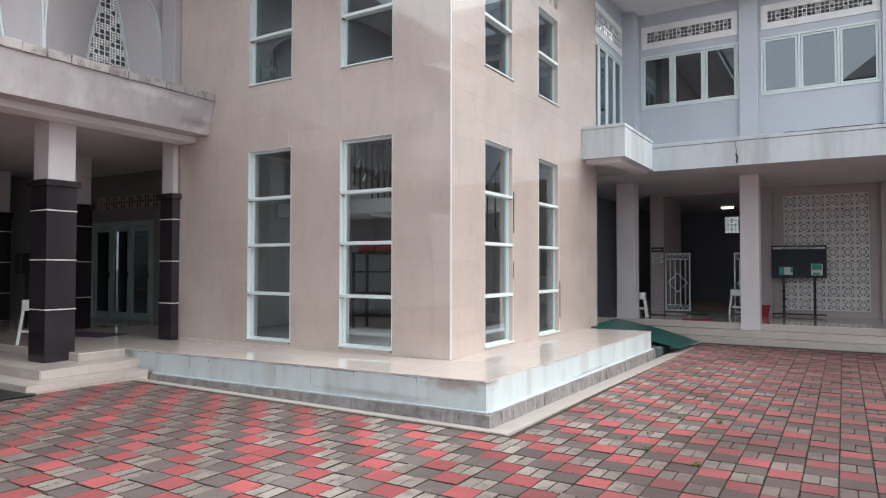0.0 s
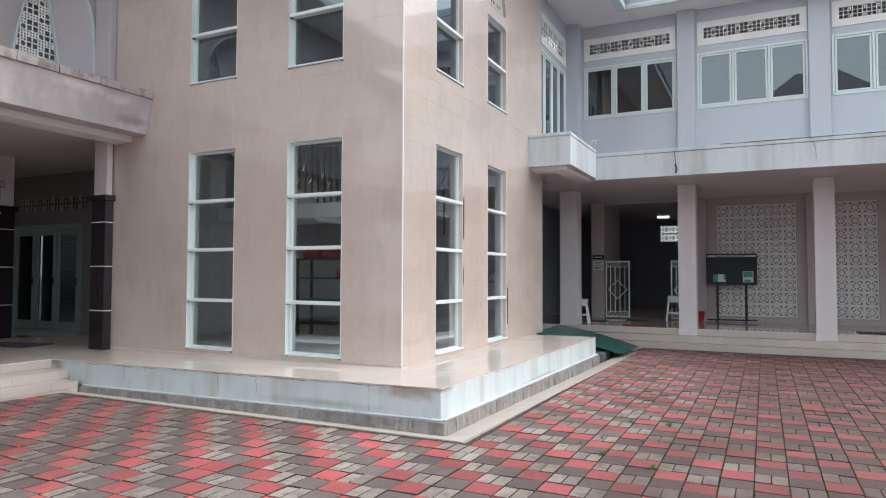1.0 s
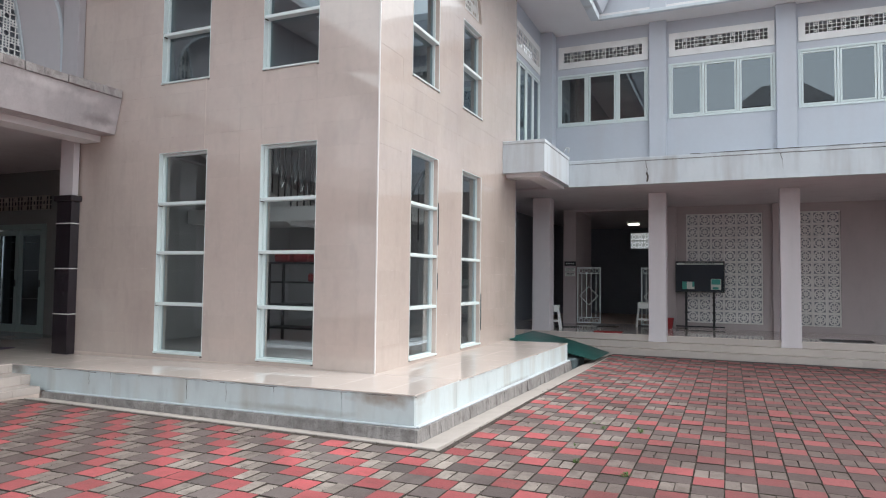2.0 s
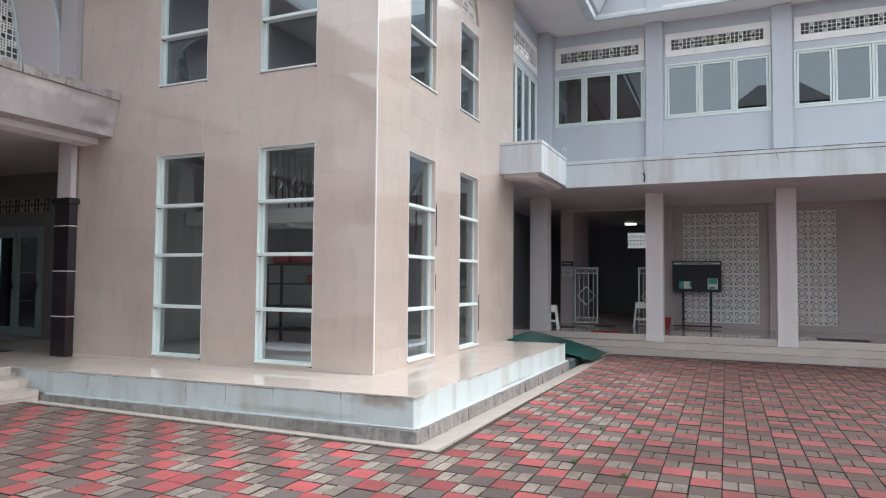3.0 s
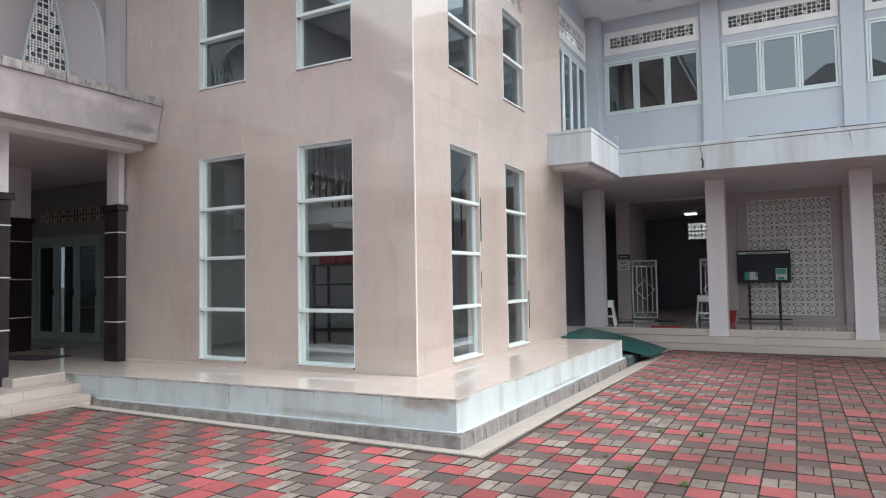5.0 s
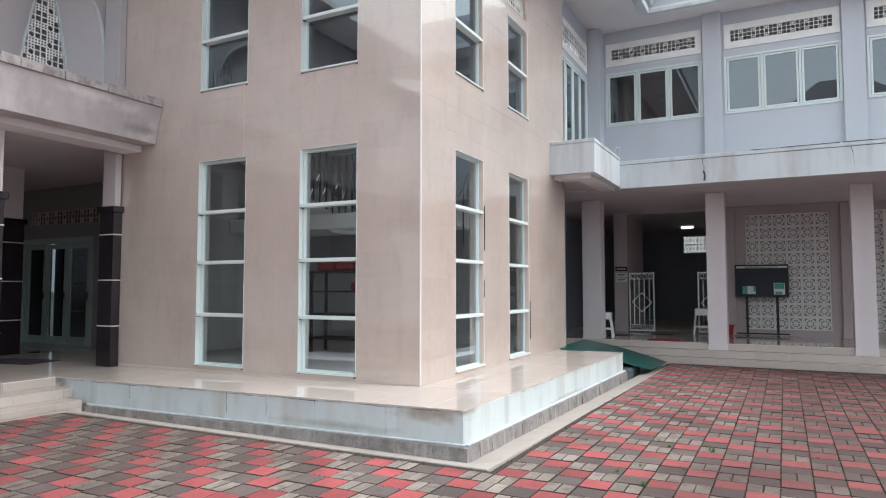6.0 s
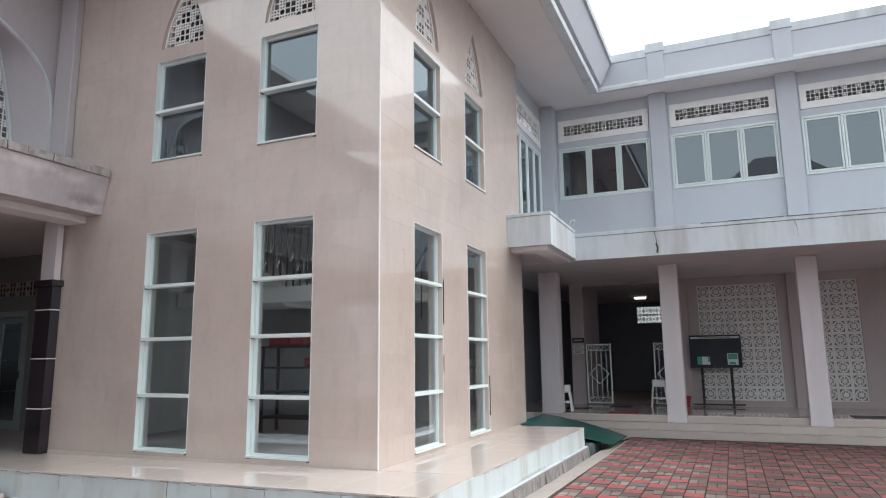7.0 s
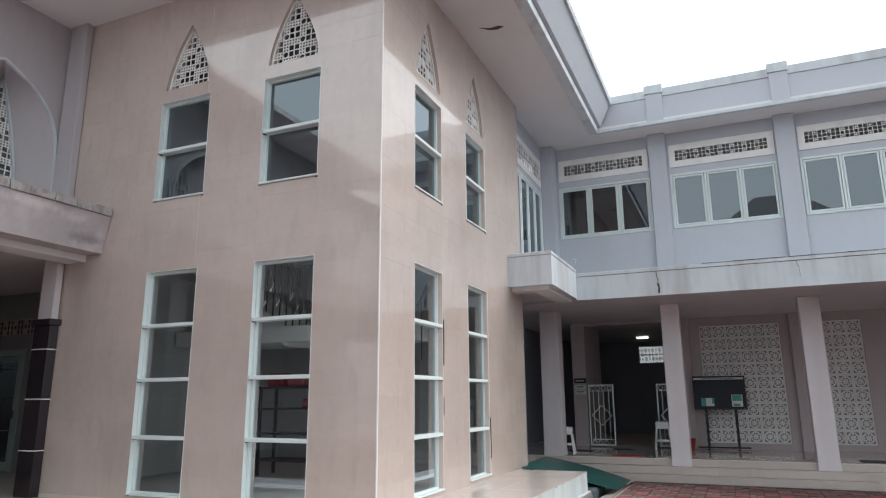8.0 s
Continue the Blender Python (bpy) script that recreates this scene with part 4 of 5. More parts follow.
def iron_gate(at, w=0.62, h=1.50):
    g = thing("iron_gate", "open white iron gate leaf with a diamond motif", "gate", group="porch gate leaves", at=at)
    b = 0.032
    part("gate_frame", boxes((0, b, -0.016, 0.016, 0.03, h), (w - b, w, -0.016, 0.016, 0.03, h), (b, w - b, -0.016, 0.016, h - b, h), (b, w - b, -0.016, 0.016, 0.03, 0.03 + b),
                             (b, w - b, -0.012, 0.012, h - 0.17, h - 0.15), (b, w - b, -0.012, 0.012, 0.17, 0.19), bevel=0.003), FRAME, g)
    for i in range(1, 5):
        x = w * i / 5
        part("bar", boxes((x - 0.009, x + 0.009, -0.009, 0.009, 0.19, h - 0.17)), FRAME, g)
    c, z, d = w / 2, h * 0.5, 0.24
    part("diamond", rods(bmesh.new(), [((c - d, -0.016, z), (c, -0.016, z + d)), ((c, -0.016, z + d), (c + d, -0.016, z)), ((c + d, -0.016, z), (c, -0.016, z - d)), ((c, -0.016, z - d), (c - d, -0.016, z))], 0.011), FRAME, g)
    for z in (0.10, h - 0.092):
        for i in range(4):
            x = b + (w - 2 * b) * (i + 0.5) / 4
            bm = bmesh.new()
            k = 8
            ring = [(math.cos(2 * math.pi * j / k) * 0.05, math.sin(2 * math.pi * j / k) * 0.05) for j in range(k)]
            rods(bm, [((x + ring[j][0], 0, z + ring[j][1]), (x + ring[(j + 1) % k][0], 0, z + ring[(j + 1) % k][1])) for j in range(k)], 0.008, 4)
            part("scroll", bm, FRAME, g)
    return g


iron_gate(pose(0.05, FAR_BACK - 0.07, PORCH, 0, 0, 0))
iron_gate(pose(1.69, FAR_BACK - 0.07, PORCH, 0, 0, 0))


def notice_board(at):
    b = thing("notice_board", "black notice board on two dark posts with two posters", "notice board", at=at)
    part("panel", boxes((-0.57, 0.57, -0.03, 0.03, 1.0, 1.78), bevel=0.006), BOARD, b)
    part("rim", boxes((-0.585, 0.585, -0.04, 0.035, 1.782, 1.805), (-0.585, 0.585, -0.04, 0.035, 0.975, 0.998), (-0.585, -0.571, -0.04, 0.035, 0.998, 1.782), (0.571, 0.585, -0.04, 0.035, 0.998, 1.782)), BLACK, b)
    head = part("header_strip", boxes((-0.555, 0.555, -0.034, -0.031, 1.715, 1.765)), PAPER, b, "pale header strip")
    for k in range(16):
        x = -0.36 + k * 0.045
        part("mark", boxes((x, x + 0.030, -0.0365, -0.0345, 1.728, 1.752)), BLACK, head)
    poster = part("poster", boxes((-0.42, -0.13, -0.035, -0.031, 1.06, 1.26)), PAPER, b, "printed poster, green and white")
    part("print", boxes((-0.42, -0.31, -0.0375, -0.0355, 1.06, 1.26)), TEAL, poster)
    part("print", boxes((-0.18, -0.13, -0.0375, -0.0355, 1.12, 1.26)), TEAL, poster)
    poster = part("poster", boxes((0.26, 0.50, -0.035, -0.031, 1.05, 1.34)), PAPER, b, "printed poster, pale teal")
    part("print", boxes((0.275, 0.485, -0.0375, -0.0355, 1.19, 1.33)), TEAL, poster)
    part("print", boxes((0.30, 0.44, -0.0375, -0.0355, 1.06, 1.12)), TEAL, poster)
    for x in (-0.33, 0.33):
        part("post", boxes((x - 0.028, x + 0.028, 0.03, 0.075, 0.03, 1.70), bevel=0.004), BLACK, b)
        for k in range(4):
            part("clamp", boxes((x - 0.04, x + 0.04, 0.02, 0.085, 0.22 + 0.2 * k, 0.26 + 0.2 * k)), BLACK, b)
        part("foot", boxes((x - 0.025, x + 0.025, -0.2, 0.22, 0.0, 0.04), bevel=0.004), BLACK, b)
    part("base_rail", boxes((-0.58, 0.58, 0.03, 0.075, 0.04, 0.075), bevel=0.004), BLACK, b)
    return b


notice_board(pose(3.10, FAR_BACK - 0.25, PORCH) @ Matrix.Diagonal((0.96, 1, 0.915, 1)))


def stool(at, h=0.62):
    s = thing("plastic_stool", "white plastic stool with splayed legs", "stool", group="white stools", at=at)
    part("seat", boxes((-0.15, 0.15, -0.15, 0.15, h - 0.16, h), bevel=0.015), WHITE_PLASTIC, s)
    for a in (-1, 1):
        for b in (-1, 1):
            part("leg", rod(bmesh.new(), (a * 0.13, b * 0.13, h - 0.15), (a * 0.18, b * 0.18, 0.0), 0.022), WHITE_PLASTIC, s)
    for y in (-0.165, 0.145):
        part("rung", boxes((-0.16, 0.16, y, y + 0.02, 0.18, 0.21)), WHITE_PLASTIC, s)
    return s


stool(pose(-0.06, 8.62, PORCH, 0, 0, 8), 0.56)
stool(pose(1.80, 10.45, PORCH, 0, 0, 5))
stool(pose(-6.35, -1.45, TERRACE - SINK, 0, 0, 30), 0.66)


def mat(name, w, d, m, at, label):
    o = solid(name, boxes((-w / 2, w / 2, -d / 2, d / 2, 0.0, 0.012), bevel=0.004), m, label, "mat")
    o.matrix_basis = at
    return o


mat("door_mat", 0.62, 0.36, RED_CLOTH, pose(1.26, 8.38, PORCH, 0, 0, 6), "small red fabric door mat on cream tiles")
mat("door_mat", 0.5, 0.35, BLACK, pose(0.10, 9.45, PORCH, 0, 0, 0), "small dark door mat on cream tiles")
mat("door_mat", 0.5, 0.3, BLACK, pose(0.95, 10.2, PORCH, 0, 0, 0), "small dark door mat on cream tiles")
mat("door_mat", 0.9, 0.45, BLACK, pose(5.9, 8.6, PORCH, 0, 0, 0), "dark door mat on cream tiles")
mat("door_mat", 1.0, 0.6, material("dark_purple_mat", (0.05, 0.035, 0.06), 0.9, 0.2, 15), pose(-6.9, -0.30, TERRACE - SINK, 0, 0, 12), "dark purple door mat on the porch tiles")
mat("rubber_mat", 1.6, 0.75, BLACK, pose(-4.72, -3.05, lie(-4.72, -3.05) + 0.004, 0, -0.5, 0), "black rubber mat at the foot of the steps")
bucket = thing("red_bucket", "small red plastic bucket on the porch floor", "bucket", at=pose(2.37, 10.4, PORCH))
bm = bmesh.new()
bmesh.ops.create_cone(bm, cap_ends=True, segments=20, radius1=0.10, radius2=0.14, depth=0.24, matrix=Matrix.Translation((0, 0, 0.12)))
part("body", bm, RED_CLOTH, bucket)
bm = bmesh.new()
bmesh.ops.create_cone(bm, cap_ends=True, segments=20, radius1=0.148, radius2=0.148, depth=0.02, matrix=Matrix.Translation((0, 0, 0.245)))
part("rim", bm, RED_CLOTH, bucket)

sign = thing("wall_sign", "dark wall plate over two small white notices", "sign", at=pose(-0.155, FAR_BACK, -0.045) @ Matrix.Diagonal((0.9, 1, 1, 1)))
part("plate", boxes((-0.17, 0.17, -0.02, -0.002, 1.90, 2.02), bevel=0.004), BLACK, sign)
for k in range(5):
    part("mark", boxes((-0.12 + k * 0.05, -0.085 + k * 0.05, -0.023, -0.021, 1.945, 1.975)), PAPER, sign)
for z in (1.75, 1.62):
    notice = part("notice", boxes((-0.15, 0.15, -0.008, -0.002, z, z + 0.10)), PAPER, sign, "white notice")
    part("mark", boxes((-0.11, 0.11, -0.0105, -0.0085, z + 0.06, z + 0.075)), BLACK, notice)
    part("mark", boxes((-0.11, 0.06, -0.0105, -0.0085, z + 0.03, z + 0.042)), BLACK, notice)

lamp = thing("ceiling_lamp", "lit white ceiling lamp in the corridor", "ceiling lamp", at=pose(0.94, 15.2, 3.36))
part("base", boxes((-0.20, 0.20, -0.10, 0.10, -0.03, 0.0), bevel=0.006), WHITE_PLASTIC, lamp)
part("diffuser", boxes((-0.18, 0.18, -0.08, 0.08, -0.09, -0.031), bevel=0.02), LAMP, lamp, "glowing diffuser")


# breeze blocks: square frame, ring, four spokes
def breeze_mesh(s, depth=0.055):
    bm = bmesh.new()
    h, f = s / 2 - 0.001, s * 0.10
    for b in ((-h, -h + f, -h, h), (h - f, h, -h, h), (-h + f, h - f, h - f, h), (-h + f, h - f, -h, -h + f)):
        box(bm, b[0], b[1], 0, depth, b[2], b[3])
    k = 12

    def ring(r0, r1):
        a = [(math.cos(2 * math.pi * i / k), math.sin(2 * math.pi * i / k)) for i in range(k + 1)]
        strip(bm, [(x * r0, z * r0) for x, z in a], [(x * r1, z * r1) for x, z in a], 0.0, depth)
    ring(s * 0.295, s * 0.40)
    ring(s * 0.02, s * 0.165)
    for i in range(8):
        a = math.pi / 4 * i
        c, q = math.cos(a), math.sin(a)
        w, r = s * 0.030, s * (0.43 if i % 2 == 0 else 0.30)
        prism(bm, [(c * s * 0.12 - q * w, q * s * 0.12 + c * w), (c * s * 0.12 + q * w, q * s * 0.12 - c * w), (c * r + q * w, q * r - c * w), (c * r - q * w, q * r + c * w)], 0.0, depth)
    me = mesh_of("breeze_block", bm)
    me.materials.append(LATTICE)
    return me


def breeze_screen(x0, x1, cols, z0, z1, rows, y, label):
    scr = thing("breeze_screen", label, "screen", "structure", "breeze-block screens")
    me = breeze_mesh((x1 - x0) / cols)
    sz = ((z1 - z0) / rows) / ((x1 - x0) / cols)
    for i in range(cols):
        for j in range(rows):
            piece("block", me, scr, pose(x0 + (i + 0.5) * (x1 - x0) / cols, y + random.uniform(0, 0.006), z0 + (j + 0.5) * (z1 - z0) / rows) @ Matrix.Diagonal((1, 1, sz, 1)))


for a, b, n in PANELS:
    breeze_screen(a, b, n, *LAT_Z, 9, FAR_BACK + 0.03, "wall panel of white round-patterned breeze blocks")
breeze_screen(0.52, 1.42, 4, 2.62, 3.2, 2, 17.54, "small high panel of breeze blocks in the corridor")

# green sheet laid from terrace to pavement
bm = bmesh.new()
n = 8
lo = [Vector((-0.05, 5.05, 0.356)).lerp(Vector((1.44, 5.72, -0.025)), i / n) for i in range(n + 1)]
hi = [Vector((-0.15, 7.20, 0.350)).lerp(Vector((1.48, 7.18, -0.030)), i / n) for i in range(n + 1)]
for i in range(n + 1):
    sag = 0.035 * math.sin(math.pi * i / n)
    lo[i].z += sag * 0.6
    hi[i].z += sag
rows = []
for off in (0.0, 0.014):
    rows.append([bm.verts.new(v + Vector((0, 0, off))) for v in lo])
    rows.append([bm.verts.new(v + Vector((0, 0, off))) for v in hi])
for i in range(n):
    bm.faces.new((rows[0][i], rows[0][i + 1], rows[1][i + 1], rows[1][i]))
    bm.faces.new((rows[2][i], rows[2][i + 1], rows[3][i + 1], rows[3][i]))
    bm.faces.new((rows[0][i], rows[0][i + 1], rows[2][i + 1], rows[2][i]))
    bm.faces.new((rows[1][i], rows[1][i + 1], rows[3][i + 1], rows[3][i]))
for i in (0, n):
    bm.faces.new((rows[0][i], rows[1][i], rows[3][i], rows[2][i]))
solid("ramp_sheet", bm, GREEN, "green painted sheet sloping from terrace down to the pavement", "ramp")
# cloth colour lowered to give the dark hollow beneath the sheet
solid("tarpaulin", boxes((0.55, 1.15, 5.3, 6.3, -0.22, 0.02), bevel=0.03), material("shaded_blue_grey_cloth", (0.08, 0.11, 0.12), 0.9, 0.3, 5), "crumpled blue-grey cloth, darkened for the shaded void under the green sheet", "cloth")

# cracks, torn soffit and the bent pipe
def crack_line(bm, pts, w, y):
    for (x0, z0), (x1, z1) in zip(pts, pts[1:]):
        d = Vector((x1 - x0, z1 - z0)).normalized() * w / 2
        prism(bm, [(x0 - d.y, z0 + d.x), (x0 + d.y, z0 - d.x), (x1 + d.y, z1 - d.x), (x1 - d.y, z1 + d.x)], y - 0.002, y + 0.001)


bm = bmesh.new()
crack_line(bm, [(2.285, 3.81), (2.29, 3.72), (2.315, 3.64), (2.30, 3.58)], 0.010, FAR_EDGE - 0.002)
crack_line(bm, [(2.30, 3.58), (2.325, 3.50), (2.31, 3.40)], 0.035, FAR_EDGE - 0.0025)
crack_line(bm, [(4.63, 3.81), (4.64, 3.75), (4.66, 3.70)], 0.008, FAR_EDGE - 0.002)
crack_line(bm, [(4.66, 3.70), (4.67, 3.52)], 0.003, FAR_EDGE - 0.002)
part("crack", bm, CRACK, slab, "dark weathered cracks")
bm = bmesh.new()
x = 3.1
while x < 9.0:
    x2 = x + random.uniform(0.15, 0.5)
    box(bm, x, x2, FAR_EDGE - 0.016, FAR_EDGE + 0.10, 3.8855, 3.889 + random.uniform(0, 0.008))
    x = x2 + random.choice((0.0, 0.0, 0.0, 0.0, 0.04))
part("dirt_line", bm, CRACK, slab, "line of dirt and moss on the capping")
# dark strip draws the shadow line between fascia and capping
part("shadow_gap", boxes((0.775, 20, FAR_EDGE + 0.004, FAR_EDGE + 0.1, 3.8105, 3.8175), (0.66, 0.771, 4.76, FAR_EDGE - 0.013, 3.9005, 3.9045)), CRACK, slab)
bm = bmesh.new()
tear = [(0.33, 2.44), (0.50, 2.52), (0.62, 2.50), (0.70, 2.56), (0.58, 2.60), (0.47, 2.57)]
v = [bm.verts.new((x, y, SOFFIT_Z - 0.004)) for x, y in tear]
w = [bm.verts.new((x, y, SOFFIT_Z - 0.001)) for x, y in tear]
bm.faces.new(v)
for i in range(6):
    bm.faces.new((v[i], v[(i + 1) % 6], w[(i + 1) % 6], w[i]))
torn = solid("soffit_tear", bm, CRACK, "dark torn spot in the eaves soffit", "damage", "structure")
pipe = solid("bent_pipe", rods(bmesh.new(), [((0.70, 6.25, 3.96), (0.76, 6.30, 4.12)), ((0.76, 6.30, 4.12), (0.83, 6.34, 4.12)), ((0.83, 6.34, 4.12), (0.80, 6.33, 4.02))], 0.014), STEEL, "short bent drain pipe on the canopy edge", "pipe")

# ================= stair hall behind the tall windows =================
stair = thing("staircase", "white staircase with a dark iron railing in the stair hall", "staircase")
part("landing", boxes((-5.1, -0.9, 2.2, 3.4, 2.38, 2.62)), WHITE_PLASTER, stair, "white landing slab")
bm = bmesh.new()
prism(bm, [(-2.9, 2.62), (-5.1, 4.05), (-5.1, 3.75), (-2.9, 2.32)], 2.25, 3.3)
part("upper_flight", bm, WHITE_TRIM, stair)
for k in range(24):
    x = -0.95 - k * 0.13
    z = 2.62 + max(0.0, (-2.9 - x)) * 0.65
    part("baluster", rods(bmesh.new(), [((x, 2.24, z), (x, 2.24, z + 0.95))], 0.013), BLACK, stair)
    lift = 0.16 * (k % 3)
    part("zigzag", rods(bmesh.new(), [((x, 2.235, z + 0.20 + lift), (x - 0.065, 2.235, z + 0.08 + lift)), ((x - 0.065, 2.235, z + 0.08 + lift), (x - 0.065, 2.235, z + 0.42 + lift)),
                                      ((x - 0.065, 2.235, z + 0.42 + lift), (x - 0.13, 2.235, z + 0.52 + lift))], 0.011, 4), STEEL, stair)
part("handrail", rods(bmesh.new(), [((-0.95, 2.24, 3.57), (-2.9, 2.24, 3.57)), ((-2.9, 2.24, 3.57), (-5.0, 2.24, 4.93)), ((-0.95, 2.24, 3.57), (-0.8, 2.2, 3.57))], 0.022, 8), STEEL, stair, "steel handrail")
for k in range(8):
    y, z = 1.0 + k * 0.27, 0.5 + k * 0.26
    part("baluster", rods(bmesh.new(), [((0.72, y, z), (0.72, y, z + 0.9))], 0.012), BLACK, stair).location = (-1.45, 0, 0)
part("handrail", rods(bmesh.new(), [((-0.73, 0.95, 1.35), (-0.73, 3.1, 3.45))], 0.022, 8), BLACK, stair, "dark handrail")

shelf = thing("display_rack", "dark metal rack with folded red and dark things", "rack", at=pose(-3.0, 2.75, 0.35))
for x in (-0.55, 0.55):
    for y in (-0.2, 0.2):
        part("upright", boxes((x - 0.02, x + 0.02, y - 0.02, y + 0.02, 0, 1.35)), BLACK, shelf)
for z in (0.22, 0.62, 1.0, 1.33):
    part("shelf", boxes((-0.58, 0.58, -0.23, 0.23, z, z + 0.03)), BLACK, shelf)
for k, (x, z) in enumerate(((-0.35, 1.36), (0.05, 1.36), (0.35, 1.03))):
    c = solid("folded_cloth", boxes((-0.16, 0.16, -0.14, 0.14, 0, 0.14 + 0.08 * (k == 0)), bevel=0.03), RED_CLOTH, "folded red cloth on the dark rack", "cloth", "", "folded cloths")
    c.matrix_basis = pose(-3.0 + x, 2.75, 0.35 + z)
curtains = thing("curtain", "pale grey curtain behind the slender window", "curtain")
bm = bmesh.new()
k = 60
line = [(-0.42 + 0.03 * math.sin(i * 1.7), 5.6 + i * 2.0 / k) for i in range(k + 1)]
low_v = [bm.verts.new((x, y, 3.8)) for x, y in line]
top_v = [bm.verts.new((x, y, 5.95)) for x, y in line]
for i in range(k):
    bm.faces.new((low_v[i], low_v[i + 1], top_v[i + 1], top_v[i]))
part("cloth", bm, PINK_PAINT, curtains)
part("rail", rods(bmesh.new(), [((-0.42, 5.55, 5.97), (-0.42, 7.65, 5.97))], 0.015), STEEL, curtains)

box_case = thing("post_cabinet", "small black cabinet on a post in the porch", "cabinet", at=pose(-10.42, 0.42, 1.30))
part("body", boxes((-0.12, 0.12, -0.20, 0.20, 0, 0.42), bevel=0.01), BLACK, box_case)
part("stand", boxes((-0.04, 0.04, -0.04, 0.04, -0.954 - SINK, 0.0)), BLACK, box_case)

# weeds in the joints
def weed(x, y, s, seed):
    s *= 0.72
    rng = random.Random(seed)
    bm = bmesh.new()
    for _ in range(18):
        a, r, h = rng.uniform(0, 6.28), rng.uniform(0.02, 0.07) * s, rng.uniform(0.01, 0.045) * s
        c, q, w = math.cos(a), math.sin(a), 0.008 * s
        bx, by = rng.uniform(-0.03, 0.03) * s, rng.uniform(-0.03, 0.03) * s
        v = [bm.verts.new(p) for p in ((bx, by, 0.0), (bx + c * r * 0.6 - q * w, by + q * r * 0.6 + c * w, h), (bx + c * r, by + q * r, h * 0.7), (bx + c * r * 0.6 + q * w, by + q * r * 0.6 - c * w, h))]
        bm.faces.new(v)
    o = solid("weed_tuft", bm, LEAF, "small green weed tuft in a paver joint", "weed", "", "weeds in the pavement")
    o.matrix_basis = pose(x, y, lie(x, y) - 0.004)


for k, (x, y, s) in enumerate(((2.58, 0.10, 0.9), (2.95, 0.11, 1.2), (2.34, -0.96, 0.7), (2.59, -1.27, 1.0), (3.03, -1.50, 1.2), (2.48, -0.71, 0.6), (2.91, 0.28, 0.6), (2.83, -0.65, 0.7), (2.46, 0.32, 0.6), (4.4, 1.9, 0.8), (5.2, 0.4, 0.7))):
    weed(x, y, s, k)

# ================= pieces: facade tiles, floor tiles, step tiles, pavers =================
TILE_MESH = {}


def slab_mesh(name, w, d, h, m, chamfer=0.0015):
    """A thin piece with softened upper edges, from its corner at the origin; shared between alike pieces."""
    key = (name, round(w, 3), round(d, 3), round(h, 3), m.name)
    if key not in TILE_MESH:
        c = chamfer
        v = [(x, y, z) for z, o in ((0, 0), (h - c, 0), (h, c)) for x, y in ((o, o), (w - o, o), (w - o, d - o), (o, d - o))]
        f = [(0, 3, 2, 1), (8, 9, 10, 11)] + [(b + i, b + (i + 1) % 4, b + 4 + (i + 1) % 4, b + 4 + i) for b in (0, 4) for i in range(4)]
        me = bpy.data.meshes.new(name)
        me.from_pydata(v, [], f)
        me.materials.append(m)
        if name == "paver":
            # soil clings to the sides and worn arrises
            me.materials.append(BED)
            for p in me.polygons[2:]:
                p.material_index = 1
        TILE_MESH[key] = me
    return TILE_MESH[key]


def tile_wall(wall, u0, u1, z0, z1, holes, mids, tw=0.6, th=0.3):
    """Cladding tiles in wall space, upright, outward along -y, cut to the pointed vents."""
    grow = [(a - 0.0015, b + 0.0015, c - 0.012, d + 0.0015) for a, b, c, d in holes]
    for m in mids:
        grow.append((m - VENT_HALF, m + VENT_HALF, VENT_BASE, VENT_TOP))
        half = gothic(VENT_HALF, VENT_BASE, VENT_TOP)
        for sgn in (-1, 1):
            part("cut_tile", prism(bmesh.new(), [(m + sgn * x, z) for x, z in half] + [(m + sgn * VENT_HALF, VENT_TOP)], 0.0002, 0.0118), TAN, wall)
    z = z0
    while z < z1 - 0.01:
        zz = min(z + th, z1)
        u = u0
        while u < u1 - 0.01:
            uu = min(u + tw, u1)
            for a, b, c, d in cut_cells(u, uu, z, zz, grow):
                g = 0.0003
                if b - a > 0.01 and d - c > 0.01:
                    me = slab_mesh("facade_tile", b - a - 2 * g, d - c - 2 * g, 0.012, TAN, 0.0003)
                    piece("tile", me, wall, Matrix.Translation((a + g, 0.012, c + g)) @ pose(0, 0, 0, 90, 0, 0) @ pose(0, 0, 0, random.uniform(-0.07, 0.07), random.uniform(-0.07, 0.07), 0))
            u = uu
        z = zz


tile_wall(south, -5.06, -0.009, TERRACE, SOFFIT_Z, south_holes, south_mids)
tile_wall(east, 0.010, TOWER_END, TERRACE, SOFFIT_Z, east_holes, east_mids)


def tile_floor(parent, x0, x1, y0, y1, z, size, m, depth=None, turned=Matrix()):
    depth = depth or size
    g = 0.001
    x = x0
    while x < x1 - 0.02:
        xx = min(x + size, x1)
        y = y0
        while y < y1 - 0.02:
            yy = min(y + depth, y1)
            piece("tile", slab_mesh("floor_tile", xx - x - 2 * g, yy - y - 2 * g, 0.012, m, 0.0012), parent, turned @ pose(x + g, y + g, z - 0.012))
            y = yy
        x = xx


